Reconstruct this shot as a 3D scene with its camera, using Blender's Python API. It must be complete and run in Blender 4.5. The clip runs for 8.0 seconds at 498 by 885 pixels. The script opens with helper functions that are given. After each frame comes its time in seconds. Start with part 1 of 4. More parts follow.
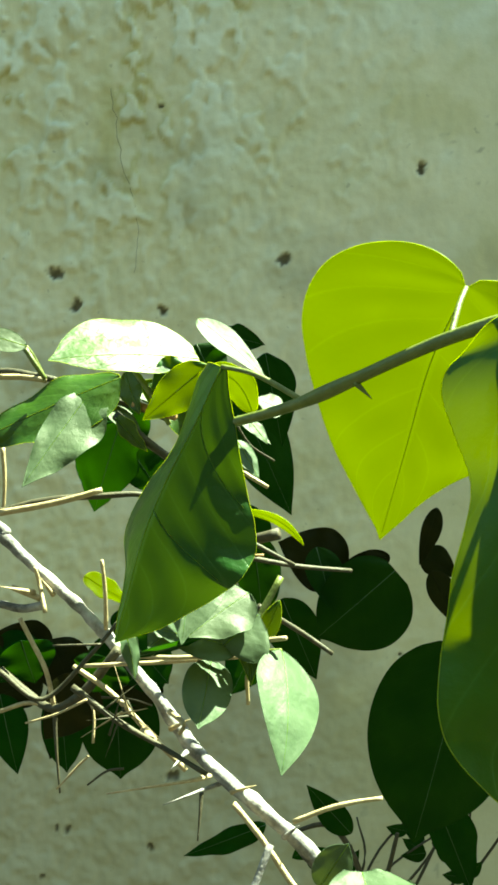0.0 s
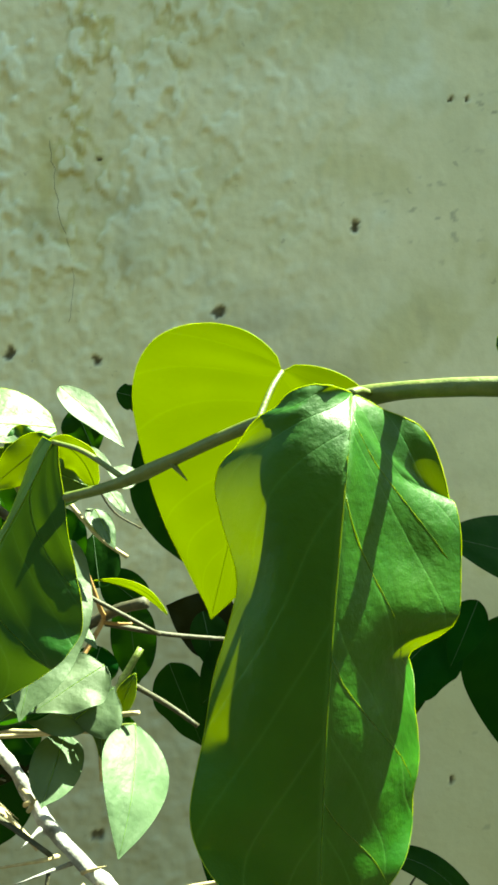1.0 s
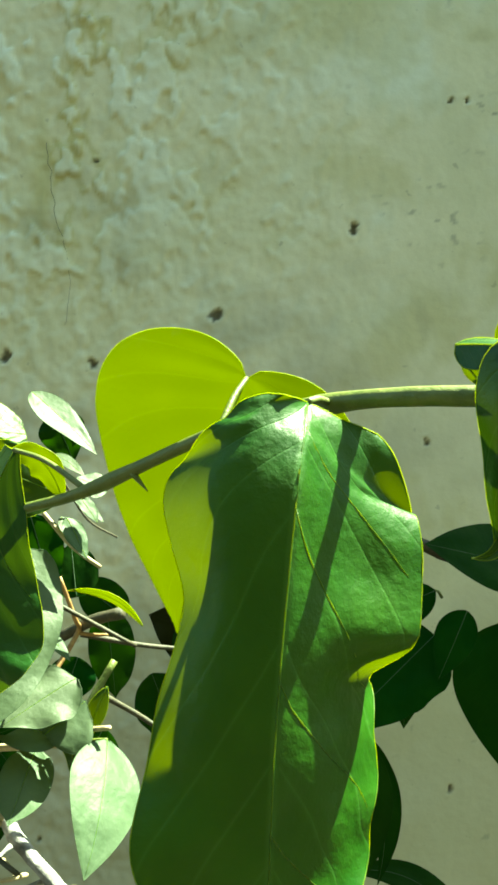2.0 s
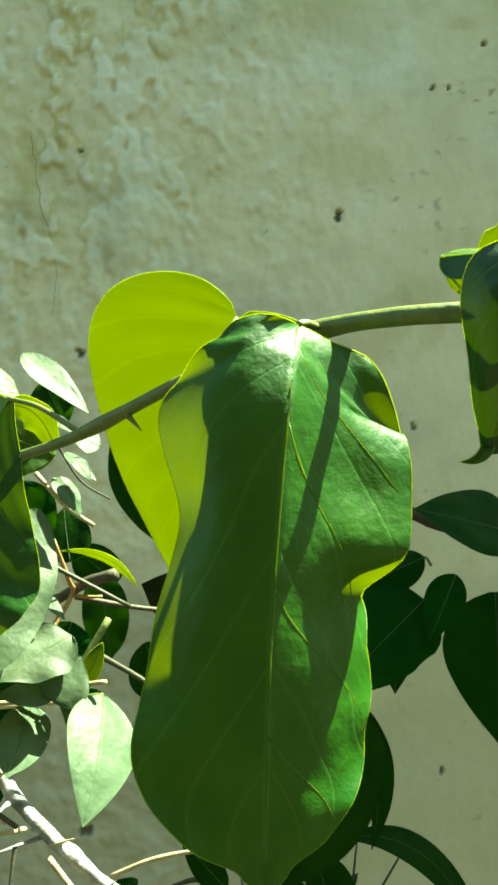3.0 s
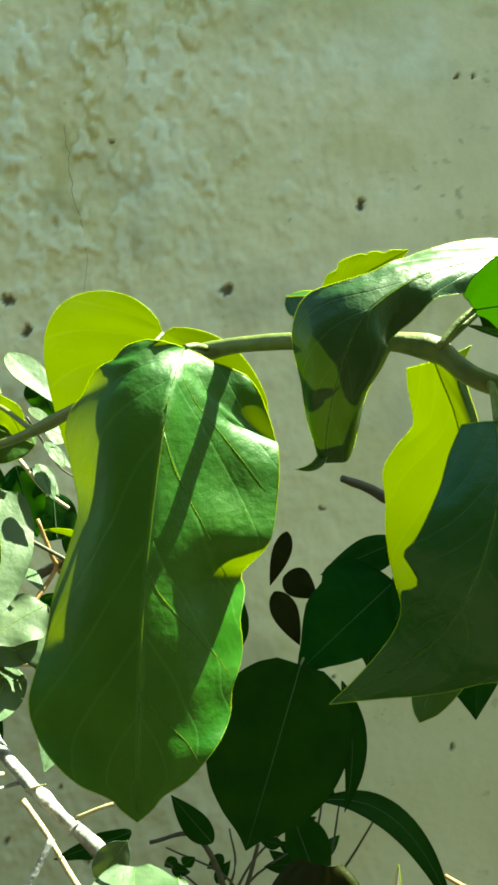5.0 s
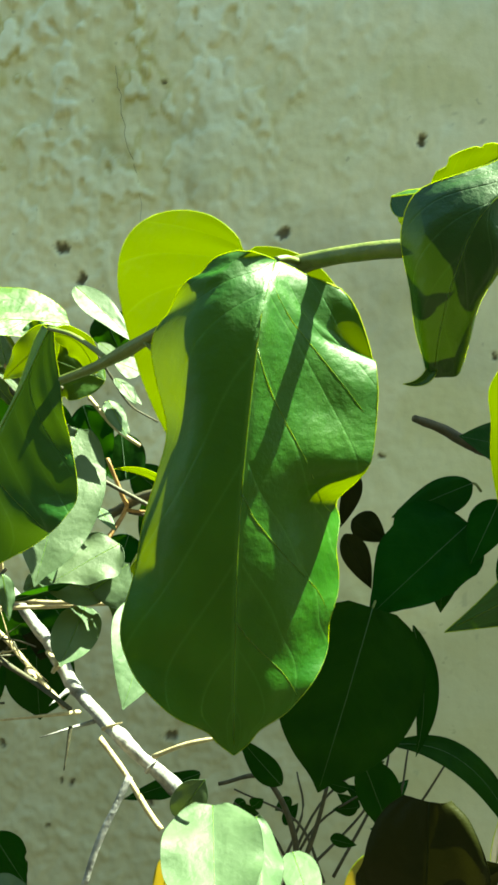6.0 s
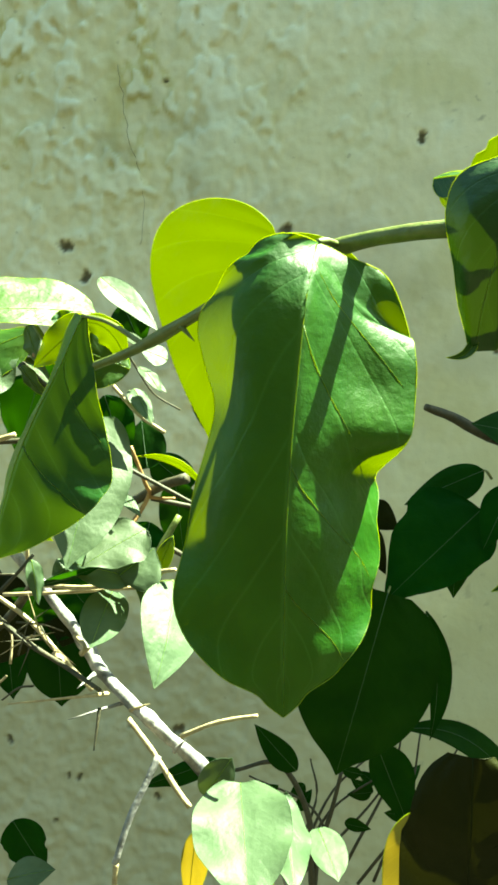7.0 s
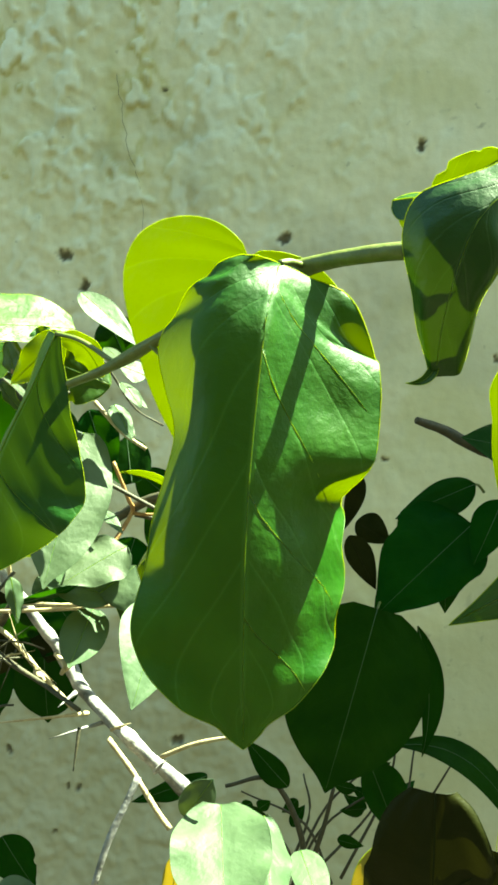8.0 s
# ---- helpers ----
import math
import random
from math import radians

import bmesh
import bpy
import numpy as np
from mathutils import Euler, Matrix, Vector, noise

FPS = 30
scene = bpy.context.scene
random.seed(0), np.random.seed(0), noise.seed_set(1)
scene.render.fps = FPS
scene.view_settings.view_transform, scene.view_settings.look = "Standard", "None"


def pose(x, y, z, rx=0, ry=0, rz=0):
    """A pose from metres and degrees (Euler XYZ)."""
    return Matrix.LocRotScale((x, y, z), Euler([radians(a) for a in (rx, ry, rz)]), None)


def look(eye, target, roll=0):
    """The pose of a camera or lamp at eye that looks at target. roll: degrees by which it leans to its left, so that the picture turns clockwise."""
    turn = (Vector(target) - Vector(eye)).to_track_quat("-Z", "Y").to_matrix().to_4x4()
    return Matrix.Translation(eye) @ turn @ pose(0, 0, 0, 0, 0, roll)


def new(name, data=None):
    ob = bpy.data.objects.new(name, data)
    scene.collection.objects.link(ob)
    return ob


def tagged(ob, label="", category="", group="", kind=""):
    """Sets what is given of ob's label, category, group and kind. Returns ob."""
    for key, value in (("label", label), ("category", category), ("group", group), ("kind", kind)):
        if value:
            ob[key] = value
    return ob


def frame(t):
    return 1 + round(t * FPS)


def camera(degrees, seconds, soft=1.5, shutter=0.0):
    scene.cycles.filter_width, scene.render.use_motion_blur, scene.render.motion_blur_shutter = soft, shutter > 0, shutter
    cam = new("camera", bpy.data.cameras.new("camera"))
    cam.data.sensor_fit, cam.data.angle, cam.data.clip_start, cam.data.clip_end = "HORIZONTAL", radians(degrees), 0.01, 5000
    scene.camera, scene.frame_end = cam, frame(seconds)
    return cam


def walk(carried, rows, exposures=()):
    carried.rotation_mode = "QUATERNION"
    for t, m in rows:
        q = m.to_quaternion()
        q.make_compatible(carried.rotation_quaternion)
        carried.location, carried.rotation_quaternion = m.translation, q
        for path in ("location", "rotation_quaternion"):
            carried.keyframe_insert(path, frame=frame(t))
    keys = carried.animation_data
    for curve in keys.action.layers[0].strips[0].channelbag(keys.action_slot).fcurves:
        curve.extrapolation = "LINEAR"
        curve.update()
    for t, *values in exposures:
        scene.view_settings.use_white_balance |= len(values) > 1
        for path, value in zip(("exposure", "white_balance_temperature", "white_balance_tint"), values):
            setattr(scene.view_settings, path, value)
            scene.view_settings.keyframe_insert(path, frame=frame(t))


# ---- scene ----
cam = camera(31.54, 8.0, soft=3.0)
PATH = [
    (0, (0.15848, 0.12414, 1.34011), (0.11162, 2.12223, 1.26617), -2.25),
    (0.2, (0.17192, 0.11822, 1.34811), (0.15341, 2.11764, 1.30343), -1.98),
    (0.5, (0.18862, 0.11755, 1.35065), (0.19310, 2.11755, 1.35100), -2.06),
    (1, (0.20195, 0.12633, 1.34969), (0.22575, 2.12609, 1.36875), -1.38),
    (1.5, (0.21071, 0.13066, 1.35193), (0.22976, 2.13052, 1.36540), -1.12),
    (2.8, (0.21497, 0.14133, 1.34188), (0.20501, 2.14069, 1.39126), -1.61),
    (3, (0.21229, 0.13084, 1.33408), (0.24824, 2.13030, 1.36321), -2.04),
    (3.5, (0.19403, 0.07185, 1.33759), (0.41118, 2.05996, 1.35321), -3.07),
    (4, (0.19193, 0.05291, 1.33829), (0.52349, 2.02520, 1.32744), -3.62),
    (4.2, (0.21751, 0.06499, 1.34046), (0.42540, 2.05412, 1.35207), -3.27),
    (5.3, (0.25400, 0.09780, 1.33850), (0.13800, 2.09400, 1.29450), -1.20),
    (5.5, (0.25050, 0.09800, 1.33550), (0.11100, 2.09250, 1.27400), -1.45),
    (6, (0.24100, 0.10850, 1.33130), (0.03800, 2.09450, 1.21150), -1.75),
    (6.5, (0.22920, 0.10226, 1.32860), (0.03453, 2.08864, 1.20056), -1.82),
    (7, (0.22919, 0.09874, 1.32609), (0.04086, 2.08626, 1.20665), -2.20),
    (7.5, (0.23120, 0.10343, 1.32747), (0.04300, 2.09080, 1.20526), -2.40),
    (8, (0.24056, 0.10432, 1.33023), (0.03191, 2.09053, 1.22316), -2.26),
]

EXPOSURE = 3.13
walk(cam, [(t, look(eye, target, roll)) for t, eye, target, roll in PATH], [(t, EXPOSURE + e, 7500, -31) for t, e in ((0.0, -0.03), (1.0, 0.02), (3.0, -0.03), (4.0, -0.03), (5.5, 0.04), (6.0, 0.05), (6.5, 0.2), (8.0, 0.22))])

# ---------------------------------------------------------------- light
SUN = Vector((0.46, 0.225, 0.859)).normalized()
world = bpy.data.worlds.new("sky")
scene.world = world
world.use_nodes = True
wt = world.node_tree
sky = wt.nodes.new("ShaderNodeTexSky")
sky.sky_type = "NISHITA"
sky.sun_disc = False
sky.sun_elevation = math.asin(SUN.z)
sky.sun_rotation = math.atan2(SUN.x, SUN.y)
wt.links.new(sky.outputs[0], wt.nodes["Background"].inputs[0])
wt.nodes["Background"].inputs[1].default_value = 0.058
lamp = bpy.data.lights.new("sun", "SUN")
lamp.energy, lamp.angle, lamp.color = 5.0, radians(0.53), (1.0, 0.95, 0.86)
sun = new("sun", lamp)
sun.matrix_world = look(SUN * 20, (0, 0, 0))


# ---------------------------------------------------------------- materials
def material(name):
    m = bpy.data.materials.new(name)
    m.use_nodes = True
    return m, m.node_tree, m.node_tree.nodes["Principled BSDF"]


def add(tree, kind, **values):
    n = tree.nodes.new(kind)
    for k, v in values.items():
        setattr(n, k, v)
    return n


def ramp(tree, source, stops):
    r = tree.nodes.new("ShaderNodeValToRGB")
    e = r.color_ramp.elements
    while len(e) < len(stops):
        e.new(0.5)
    for i, (p, c) in enumerate(stops):
        e[i].position, e[i].color = p, (*c, 1.0) if len(c) == 3 else c
    tree.links.new(source, r.inputs[0])
    return r.outputs[0]


def mixed(tree, fac, a, b, mode="MIX"):
    n = tree.nodes.new("ShaderNodeMix")
    n.data_type, n.blend_type = "RGBA", mode
    for socket, v in ((n.inputs[0], fac), (n.inputs[6], a), (n.inputs[7], b)):
        if isinstance(v, (int, float)):
            socket.default_value = v
        elif isinstance(v, tuple):
            socket.default_value = (*v, 1.0)
        else:
            tree.links.new(v, socket)
    return n.outputs[2]


def maths(tree, op, a, b=0.0, c=0.0):
    n = tree.nodes.new("ShaderNodeMath")
    n.operation = op
    for socket, v in zip(n.inputs, (a, b, c)):
        if isinstance(v, (int, float)):
            socket.default_value = v
        else:
            tree.links.new(v, socket)
    return n.outputs[0]


def grain(tree, scale, detail=4.0, rough=0.55, stretch=None, seed=0.0, distort=0.0):
    co = tree.nodes.new("ShaderNodeTexCoord").outputs["Object"]
    mp = tree.nodes.new("ShaderNodeMapping")
    mp.inputs["Location"].default_value = (seed, seed * 0.7, -seed)
    if stretch:
        mp.inputs["Scale"].default_value = stretch
    tree.links.new(co, mp.inputs[0])
    n = tree.nodes.new("ShaderNodeTexNoise")
    n.inputs["Scale"].default_value, n.inputs["Detail"].default_value, n.inputs["Roughness"].default_value = scale, detail, rough
    n.inputs["Distortion"].default_value = distort
    tree.links.new(mp.outputs[0], n.inputs["Vector"])
    return n.outputs["Fac"]


def bump(tree, height, strength, distance, normal=None):
    b = tree.nodes.new("ShaderNodeBump")
    b.inputs["Strength"].default_value, b.inputs["Distance"].default_value = strength, distance
    tree.links.new(height, b.inputs["Height"])
    if normal is not None:
        tree.links.new(normal, b.inputs["Normal"])
    return b.outputs[0]


def leaf_material(name, dark, light, through_colour, pass_share, rough=0.36, blotch=0.25, gloss=0.5, ribs=0.3):
    """A thin blade: surface colour, veins from the blade's own coordinates, and light that comes through."""
    m, t, p = material(name)
    uv = add(t, "ShaderNodeUVMap", uv_map="blade").outputs[0]
    sep = add(t, "ShaderNodeSeparateXYZ")
    t.links.new(uv, sep.inputs[0])
    side = maths(t, "ABSOLUTE", maths(t, "SUBTRACT", sep.outputs[0], 0.5))
    along = maths(t, "MULTIPLY_ADD", side, -0.62, sep.outputs[1])
    cell = maths(t, "PINGPONG", maths(t, "MULTIPLY", along, 7.0), 0.5)
    vein = ramp(t, cell, [(0.0, (0.6, 0.6, 0.6)), (0.03, (0.2, 0.2, 0.2)), (0.07, (0, 0, 0))])
    mid = ramp(t, side, [(0.0, (1, 1, 1)), (0.012, (0.6, 0.6, 0.6)), (0.022, (0, 0, 0))])
    lines = maths(t, "MAXIMUM", vein, mid)
    vor = add(t, "ShaderNodeTexVoronoi", feature="DISTANCE_TO_EDGE")
    vor.inputs["Scale"].default_value = 420.0
    t.links.new(t.nodes.new("ShaderNodeTexCoord").outputs["Object"], vor.inputs["Vector"])
    net = ramp(t, vor.outputs["Distance"], [(0.0, (1, 1, 1)), (0.10, (0, 0, 0))])
    big = grain(t, 55.0, 3.0, seed=3.0)
    fine = grain(t, 600.0, 4.0, 0.7)
    info = add(t, "ShaderNodeObjectInfo").outputs["Random"]
    base = mixed(t, ramp(t, big, [(0.35, (0, 0, 0)), (0.7, (1, 1, 1))]), dark, light)
    base = mixed(t, maths(t, "MULTIPLY", lines, ribs), base, tuple(min(1.0, c * 1.7 + 0.03) for c in light))
    hue = add(t, "ShaderNodeHueSaturation")
    t.links.new(maths(t, "MULTIPLY_ADD", info, 0.03, 0.485), hue.inputs["Hue"])
    t.links.new(maths(t, "MULTIPLY_ADD", info, 0.3, 0.85), hue.inputs["Value"])
    t.links.new(base, hue.inputs["Color"])
    base = hue.outputs[0]
    t.links.new(base, p.inputs["Base Color"])
    t.links.new(maths(t, "MULTIPLY_ADD", fine, 0.18, rough - 0.09), p.inputs["Roughness"])
    p.inputs["Specular IOR Level"].default_value = gloss
    h = maths(t, "ADD", maths(t, "MULTIPLY", lines, ribs * 2.0), maths(t, "MULTIPLY", net, 0.05))
    n1 = bump(t, h, 0.4, 0.0004)
    n2 = bump(t, fine, 0.6, 0.0003, n1)
    n3 = bump(t, big, 0.8, 0.002, n2)
    t.links.new(n3, p.inputs["Normal"])
    tr = add(t, "ShaderNodeBsdfTranslucent")
    col = mixed(t, maths(t, "MULTIPLY", lines, 0.35), through_colour, tuple(c * 1.25 for c in through_colour))
    col = mixed(t, maths(t, "MULTIPLY", big, blotch), col, tuple(c * 0.45 for c in through_colour))
    col = mixed(t, maths(t, "MULTIPLY", net, 0.06), col, tuple(c * 0.7 for c in through_colour))
    t.links.new(col, tr.inputs["Color"])
    ms = add(t, "ShaderNodeMixShader")
    ms.inputs[0].default_value = pass_share
    t.links.new(p.outputs[0], ms.inputs[1])
    t.links.new(tr.outputs[0], ms.inputs[2])
    t.links.new(ms.outputs[0], t.nodes["Material Output"].inputs["Surface"])
    return m


LEAF = leaf_material("green_leaf", (0.012, 0.048, 0.001), (0.027, 0.074, 0.004), (0.47, 0.62, 0.002), 0.092, rough=0.44, gloss=0.26, ribs=0.34, blotch=0.5)
# green leaf with half the pass share and a greener through colour
LEAF_LOW_PASS = leaf_material("low_pass_leaf", (0.006, 0.044, 0.002), (0.016, 0.062, 0.004), (0.30, 0.54, 0.002), 0.046, rough=0.40, gloss=0.34, ribs=0.34, blotch=0.5)
# hardly lets sun through, to stand in for shade on the arched and chewed leaves
LEAF_DIMMED = leaf_material("shade_dimmed_leaf", (0.006, 0.044, 0.002), (0.016, 0.062, 0.004), (0.30, 0.54, 0.002), 0.013, rough=0.38, gloss=0.34, ribs=0.34, blotch=0.5)
LEAF_YOUNG = leaf_material("young_leaf", (0.043, 0.066, 0.034), (0.069, 0.096, 0.056), (0.42, 0.58, 0.06), 0.08, rough=0.46, gloss=0.14, ribs=0.10)
# darker copy of the green leaf, with shade put into its colour
LEAF_SHADED = leaf_material("shade_dark_leaf", (0.003, 0.022, 0.001), (0.008, 0.034, 0.002), (0.08, 0.26, 0.006), 0.10, rough=0.5, gloss=0.05, ribs=0.06)
LEAF_YELLOW = leaf_material("yellowing_leaf", (0.20, 0.19, 0.03), (0.30, 0.26, 0.04), (0.80, 0.52, 0.03), 0.25)
# browning leaf whose brown is also taken near black to paint its shade
LEAF_BROWN_SHADED = leaf_material("brown_shaded_leaf", (0.008, 0.011, 0.001), (0.015, 0.016, 0.002), (0.17, 0.16, 0.010), 0.012, rough=0.5, gloss=0.08, ribs=0.03)
LEAF_ORANGE = leaf_material("orange_leaf", (0.26, 0.10, 0.015), (0.36, 0.16, 0.02), (0.8, 0.34, 0.02), 0.22, ribs=0.1)
LEAF_DRY = leaf_material("dry_leaf", (0.46, 0.42, 0.40), (0.60, 0.56, 0.54), (0.6, 0.5, 0.4), 0.15, rough=0.6)


def stem_material(name, a, b, rough=0.55, depth=0.0006, scale=220.0, stretch=(1, 1, 1)):
    m, t, p = material(name)
    g1, g2 = grain(t, scale, 5.0, 0.65, stretch), grain(t, scale * 5, 3.0, 0.6)
    t.links.new(mixed(t, ramp(t, g1, [(0.32, (0, 0, 0)), (0.68, (1, 1, 1))]), a, b), p.inputs["Base Color"])
    p.inputs["Roughness"].default_value = rough
    t.links.new(bump(t, g2, 0.5, depth * 0.4, bump(t, g1, 0.8, depth)), p.inputs["Normal"])
    return m


GREEN_STEM = stem_material("green_stem", (0.075, 0.10, 0.018), (0.13, 0.15, 0.035), 0.45)
VEIN = leaf_material("leaf_vein", (0.025, 0.08, 0.015), (0.035, 0.10, 0.02), (0.80, 0.90, 0.08), 0.42)
MARGIN = leaf_material("leaf_margin", (0.04, 0.10, 0.02), (0.06, 0.12, 0.03), (0.90, 0.98, 0.10), 0.6)
DARK_RIB = stem_material("dark_midrib", (0.03, 0.07, 0.025), (0.045, 0.09, 0.03), 0.5, 0.0002)
WOOD = stem_material("grey_bark", (0.035, 0.033, 0.032), (0.44, 0.42, 0.43), 0.75, 0.0018, 75.0)
TWIG = stem_material("tan_twig", (0.28, 0.21, 0.12), (0.44, 0.36, 0.22), 0.6, 0.0006, 300.0)
BROWN = stem_material("brown_twig", (0.022, 0.022, 0.010), (0.055, 0.045, 0.022), 0.65, 0.0006, 300.0)


ORANGE = stem_material("red_brown_twig", (0.20, 0.10, 0.03), (0.32, 0.19, 0.07), 0.6, 0.0005, 300.0)


def wall_material():
    m, t, p = material("old_limewash")

    def mask(name):
        return add(t, "ShaderNodeAttribute", attribute_name=name).outputs["Fac"]

    wide, mid, fine = grain(t, 3.0, 4.0, 0.6), grain(t, 24.0, 5.0, 0.6, seed=2.0), grain(t, 160.0, 4.0, 0.6, seed=5.0)
    col = mixed(t, ramp(t, wide, [(0.35, (0, 0, 0)), (0.65, (1, 1, 1))]), (0.66, 0.65, 0.46), (0.80, 0.76, 0.58))
    col = mixed(t, maths(t, "MULTIPLY", ramp(t, mid, [(0.4, (0, 0, 0)), (0.7, (1, 1, 1))]), 0.3), col, (0.60, 0.57, 0.38))
    col = mixed(t, maths(t, "MULTIPLY", mask("peel"), 0.52), col, (0.77, 0.82, 0.76))
    # ochre stains; low on the wall this tint also paints in shade
    col = mixed(t, maths(t, "MULTIPLY", mask("ochre_shade"), 0.72), col, (0.48, 0.43, 0.13))
    # one mask for real dirt and for the shade painted on the lower wall
    col = mixed(t, mask("grime_shade"), col, (0.22, 0.22, 0.17))
    specks = ramp(t, grain(t, 75.0, 3.0, 0.5, seed=9.0), [(0.69, (0, 0, 0)), (0.75, (1, 1, 1))])
    col = mixed(t, maths(t, "MULTIPLY", specks, 0.35), col, (0.22, 0.21, 0.14))
    col = mixed(t, maths(t, "MULTIPLY", fine, 0.22), col, (0.40, 0.39, 0.28))
    col = mixed(t, mask("bare"), col, (0.17, 0.16, 0.12))
    t.links.new(col, p.inputs["Base Color"])
    p.inputs["Roughness"].default_value = 0.9
    n = bump(t, mid, 0.28, 0.004)
    n = bump(t, fine, 0.25, 0.001, n)
    t.links.new(n, p.inputs["Normal"])
    return m


WALL = wall_material()
# kept dark so that the added wall throws little light back
BLOCKER = stem_material("dark_blocker", (0.04, 0.045, 0.03), (0.07, 0.07, 0.05), 0.9, 0.004, 9.0)
CHIP = stem_material("bare_render", (0.14, 0.14, 0.10), (0.22, 0.21, 0.15), 0.95, 0.001, 160.0)
EARTH = stem_material("dark_earth", (0.028, 0.023, 0.016), (0.055, 0.045, 0.032), 0.95, 0.01, 22.0)


# ---------------------------------------------------------------- tools
def link(name, bm, mat, parent=None, label="", smooth=True):
    data = bpy.data.meshes.new(name)
    bm.to_mesh(data)
    bm.free()
    data.materials.append(mat)
    if smooth:
        data.polygons.foreach_set("use_smooth", [True] * len(data.polygons))
    ob = new(name, data)
    ob.parent = parent
    return tagged(ob, label) if label else ob


def thing(name, place, label, category, group=""):
    """An empty at the base of a thing; its parts are built in world places."""
    ob = new(name)
    ob.empty_display_size = 0.02
    ob.location = place
    ob["base"] = place
    return tagged(ob, label, category, group)


def hang(ob, root):
    """Parents ob to root and leaves it where it is."""
    ob.parent = root
    ob.matrix_parent_inverse = Matrix.Translation(root.location).inverted() if root.type == "EMPTY" else Matrix()
    return ob


def spline(points, steps):
    """A smooth line through the points (Catmull-Rom)."""
    ps = [Vector(p) for p in points]
    ps = [ps[0] * 2 - ps[1], *ps, ps[-1] * 2 - ps[-2]]
    out = []
    for i in range(1, len(ps) - 2):
        a, b, c, d = ps[i - 1 : i + 3]
        for k in range(steps):
            u = k / steps
            out.append(0.5 * (2 * b + (c - a) * u + (2 * a - 5 * b + 4 * c - d) * u * u + (3 * b - a - 3 * c + d) * u ** 3))
    return [*out, ps[-2]]


def tube_mesh(line, r0, r1, sides=8, knots=0.0, seed=0, bulges=()):
    """A closed tapered tube along the line; knots roughens it, bulges are (share of length, gain)."""
    bm = bmesh.new()
    rings, up = [], Vector((0.13, 0.31, 0.94))
    for i, p in enumerate(line):
        d = (line[min(i + 1, len(line) - 1)] - line[max(i - 1, 0)]).normalized()
        a = d.cross(up)
        a = (a if a.length > 0.05 else d.cross(Vector((1, 0, 0)))).normalized()
        b = d.cross(a)
        u = i / max(1, len(line) - 1)
        r = r0 + (r1 - r0) * u
        for at, gain in bulges:
            r *= 1 + gain * math.exp(-(((u - at) / 0.025) ** 2))
        ring = []
        for k in range(sides):
            w = 2 * math.pi * k / sides
            q = a * math.cos(w) + b * math.sin(w)
            f = 1 + knots * noise.noise((p + q * r) * 140 + Vector((seed, 0, 0)))
            ring.append(bm.verts.new(p + q * r * f))
        rings.append(ring)
    for one, two in zip(rings, rings[1:]):
        for k in range(sides):
            bm.faces.new((one[k], one[(k + 1) % sides], two[(k + 1) % sides], two[k]))
    bm.faces.new(rings[0][::-1])
    bm.faces.new(rings[-1])
    bmesh.ops.recalc_face_normals(bm, faces=bm.faces)
    return bm


def stem(root, points, r0, r1, mat, name="stem", steps=8, knots=0.12, sides=10, label="", bulges=()):
    return hang(link(name, tube_mesh(spline(points, steps), r0, r1, sides, knots, len(points), bulges), mat, None, label), root)


SHAPES = {
    "ovate": ((0, 0.10), (0.05, 0.46), (0.15, 0.80), (0.30, 1.0), (0.45, 0.97), (0.60, 0.80), (0.75, 0.55), (0.87, 0.30), (0.95, 0.11), (1, 0.0)),
    "heart": ((0, 0.0), (0.012, 0.26), (0.035, 0.50), (0.075, 0.74), (0.15, 0.93), (0.27, 1.0), (0.42, 0.95), (0.58, 0.78), (0.74, 0.50), (0.87, 0.24), (0.95, 0.08), (1, 0.0)),
    "lance": ((0, 0.06), (0.10, 0.45), (0.30, 0.92), (0.48, 1.0), (0.68, 0.78), (0.84, 0.42), (0.94, 0.15), (1, 0.0)),
    "round": ((0, 0.35), (0.06, 0.62), (0.18, 0.88), (0.35, 1.0), (0.55, 0.97), (0.72, 0.78), (0.85, 0.48), (0.93, 0.18), (1, 0.0)),
}


def share(table, v):
    """A smooth reading of a table of (place, value): cubic pieces with shared slopes."""
    def slope(k):
        lo, hi = max(k - 1, 0), min(k + 1, len(table) - 1)
        return (table[hi][1] - table[lo][1]) / (table[hi][0] - table[lo][0])

    for k, ((a, x), (b, y)) in enumerate(zip(table, table[1:])):
        if v <= b:
            h, u = b - a, (v - a) / (b - a)
            p, q = slope(k) * h, slope(k + 1) * h
            return max(0.0, x + p * u + (3 * (y - x) - 2 * p - q) * u * u + (2 * (x - y) + p + q) * u ** 3)
    return table[-1][1]


def step(a, b, x):
    u = min(1.0, max(0.0, (x - a) / (b - a)))
    return u * u * (3 - 2 * u)


def reading(table, v, k):
    """Column k of a table of rows (place, ...), read smoothly at v."""
    for one, two in zip(table, table[1:]):
        if v <= two[0]:
            u = max(0.0, (v - one[0]) / (two[0] - one[0]))
            return one[k] + (two[k] - one[k]) * u * u * (3 - 2 * u)
    return table[-1][k]


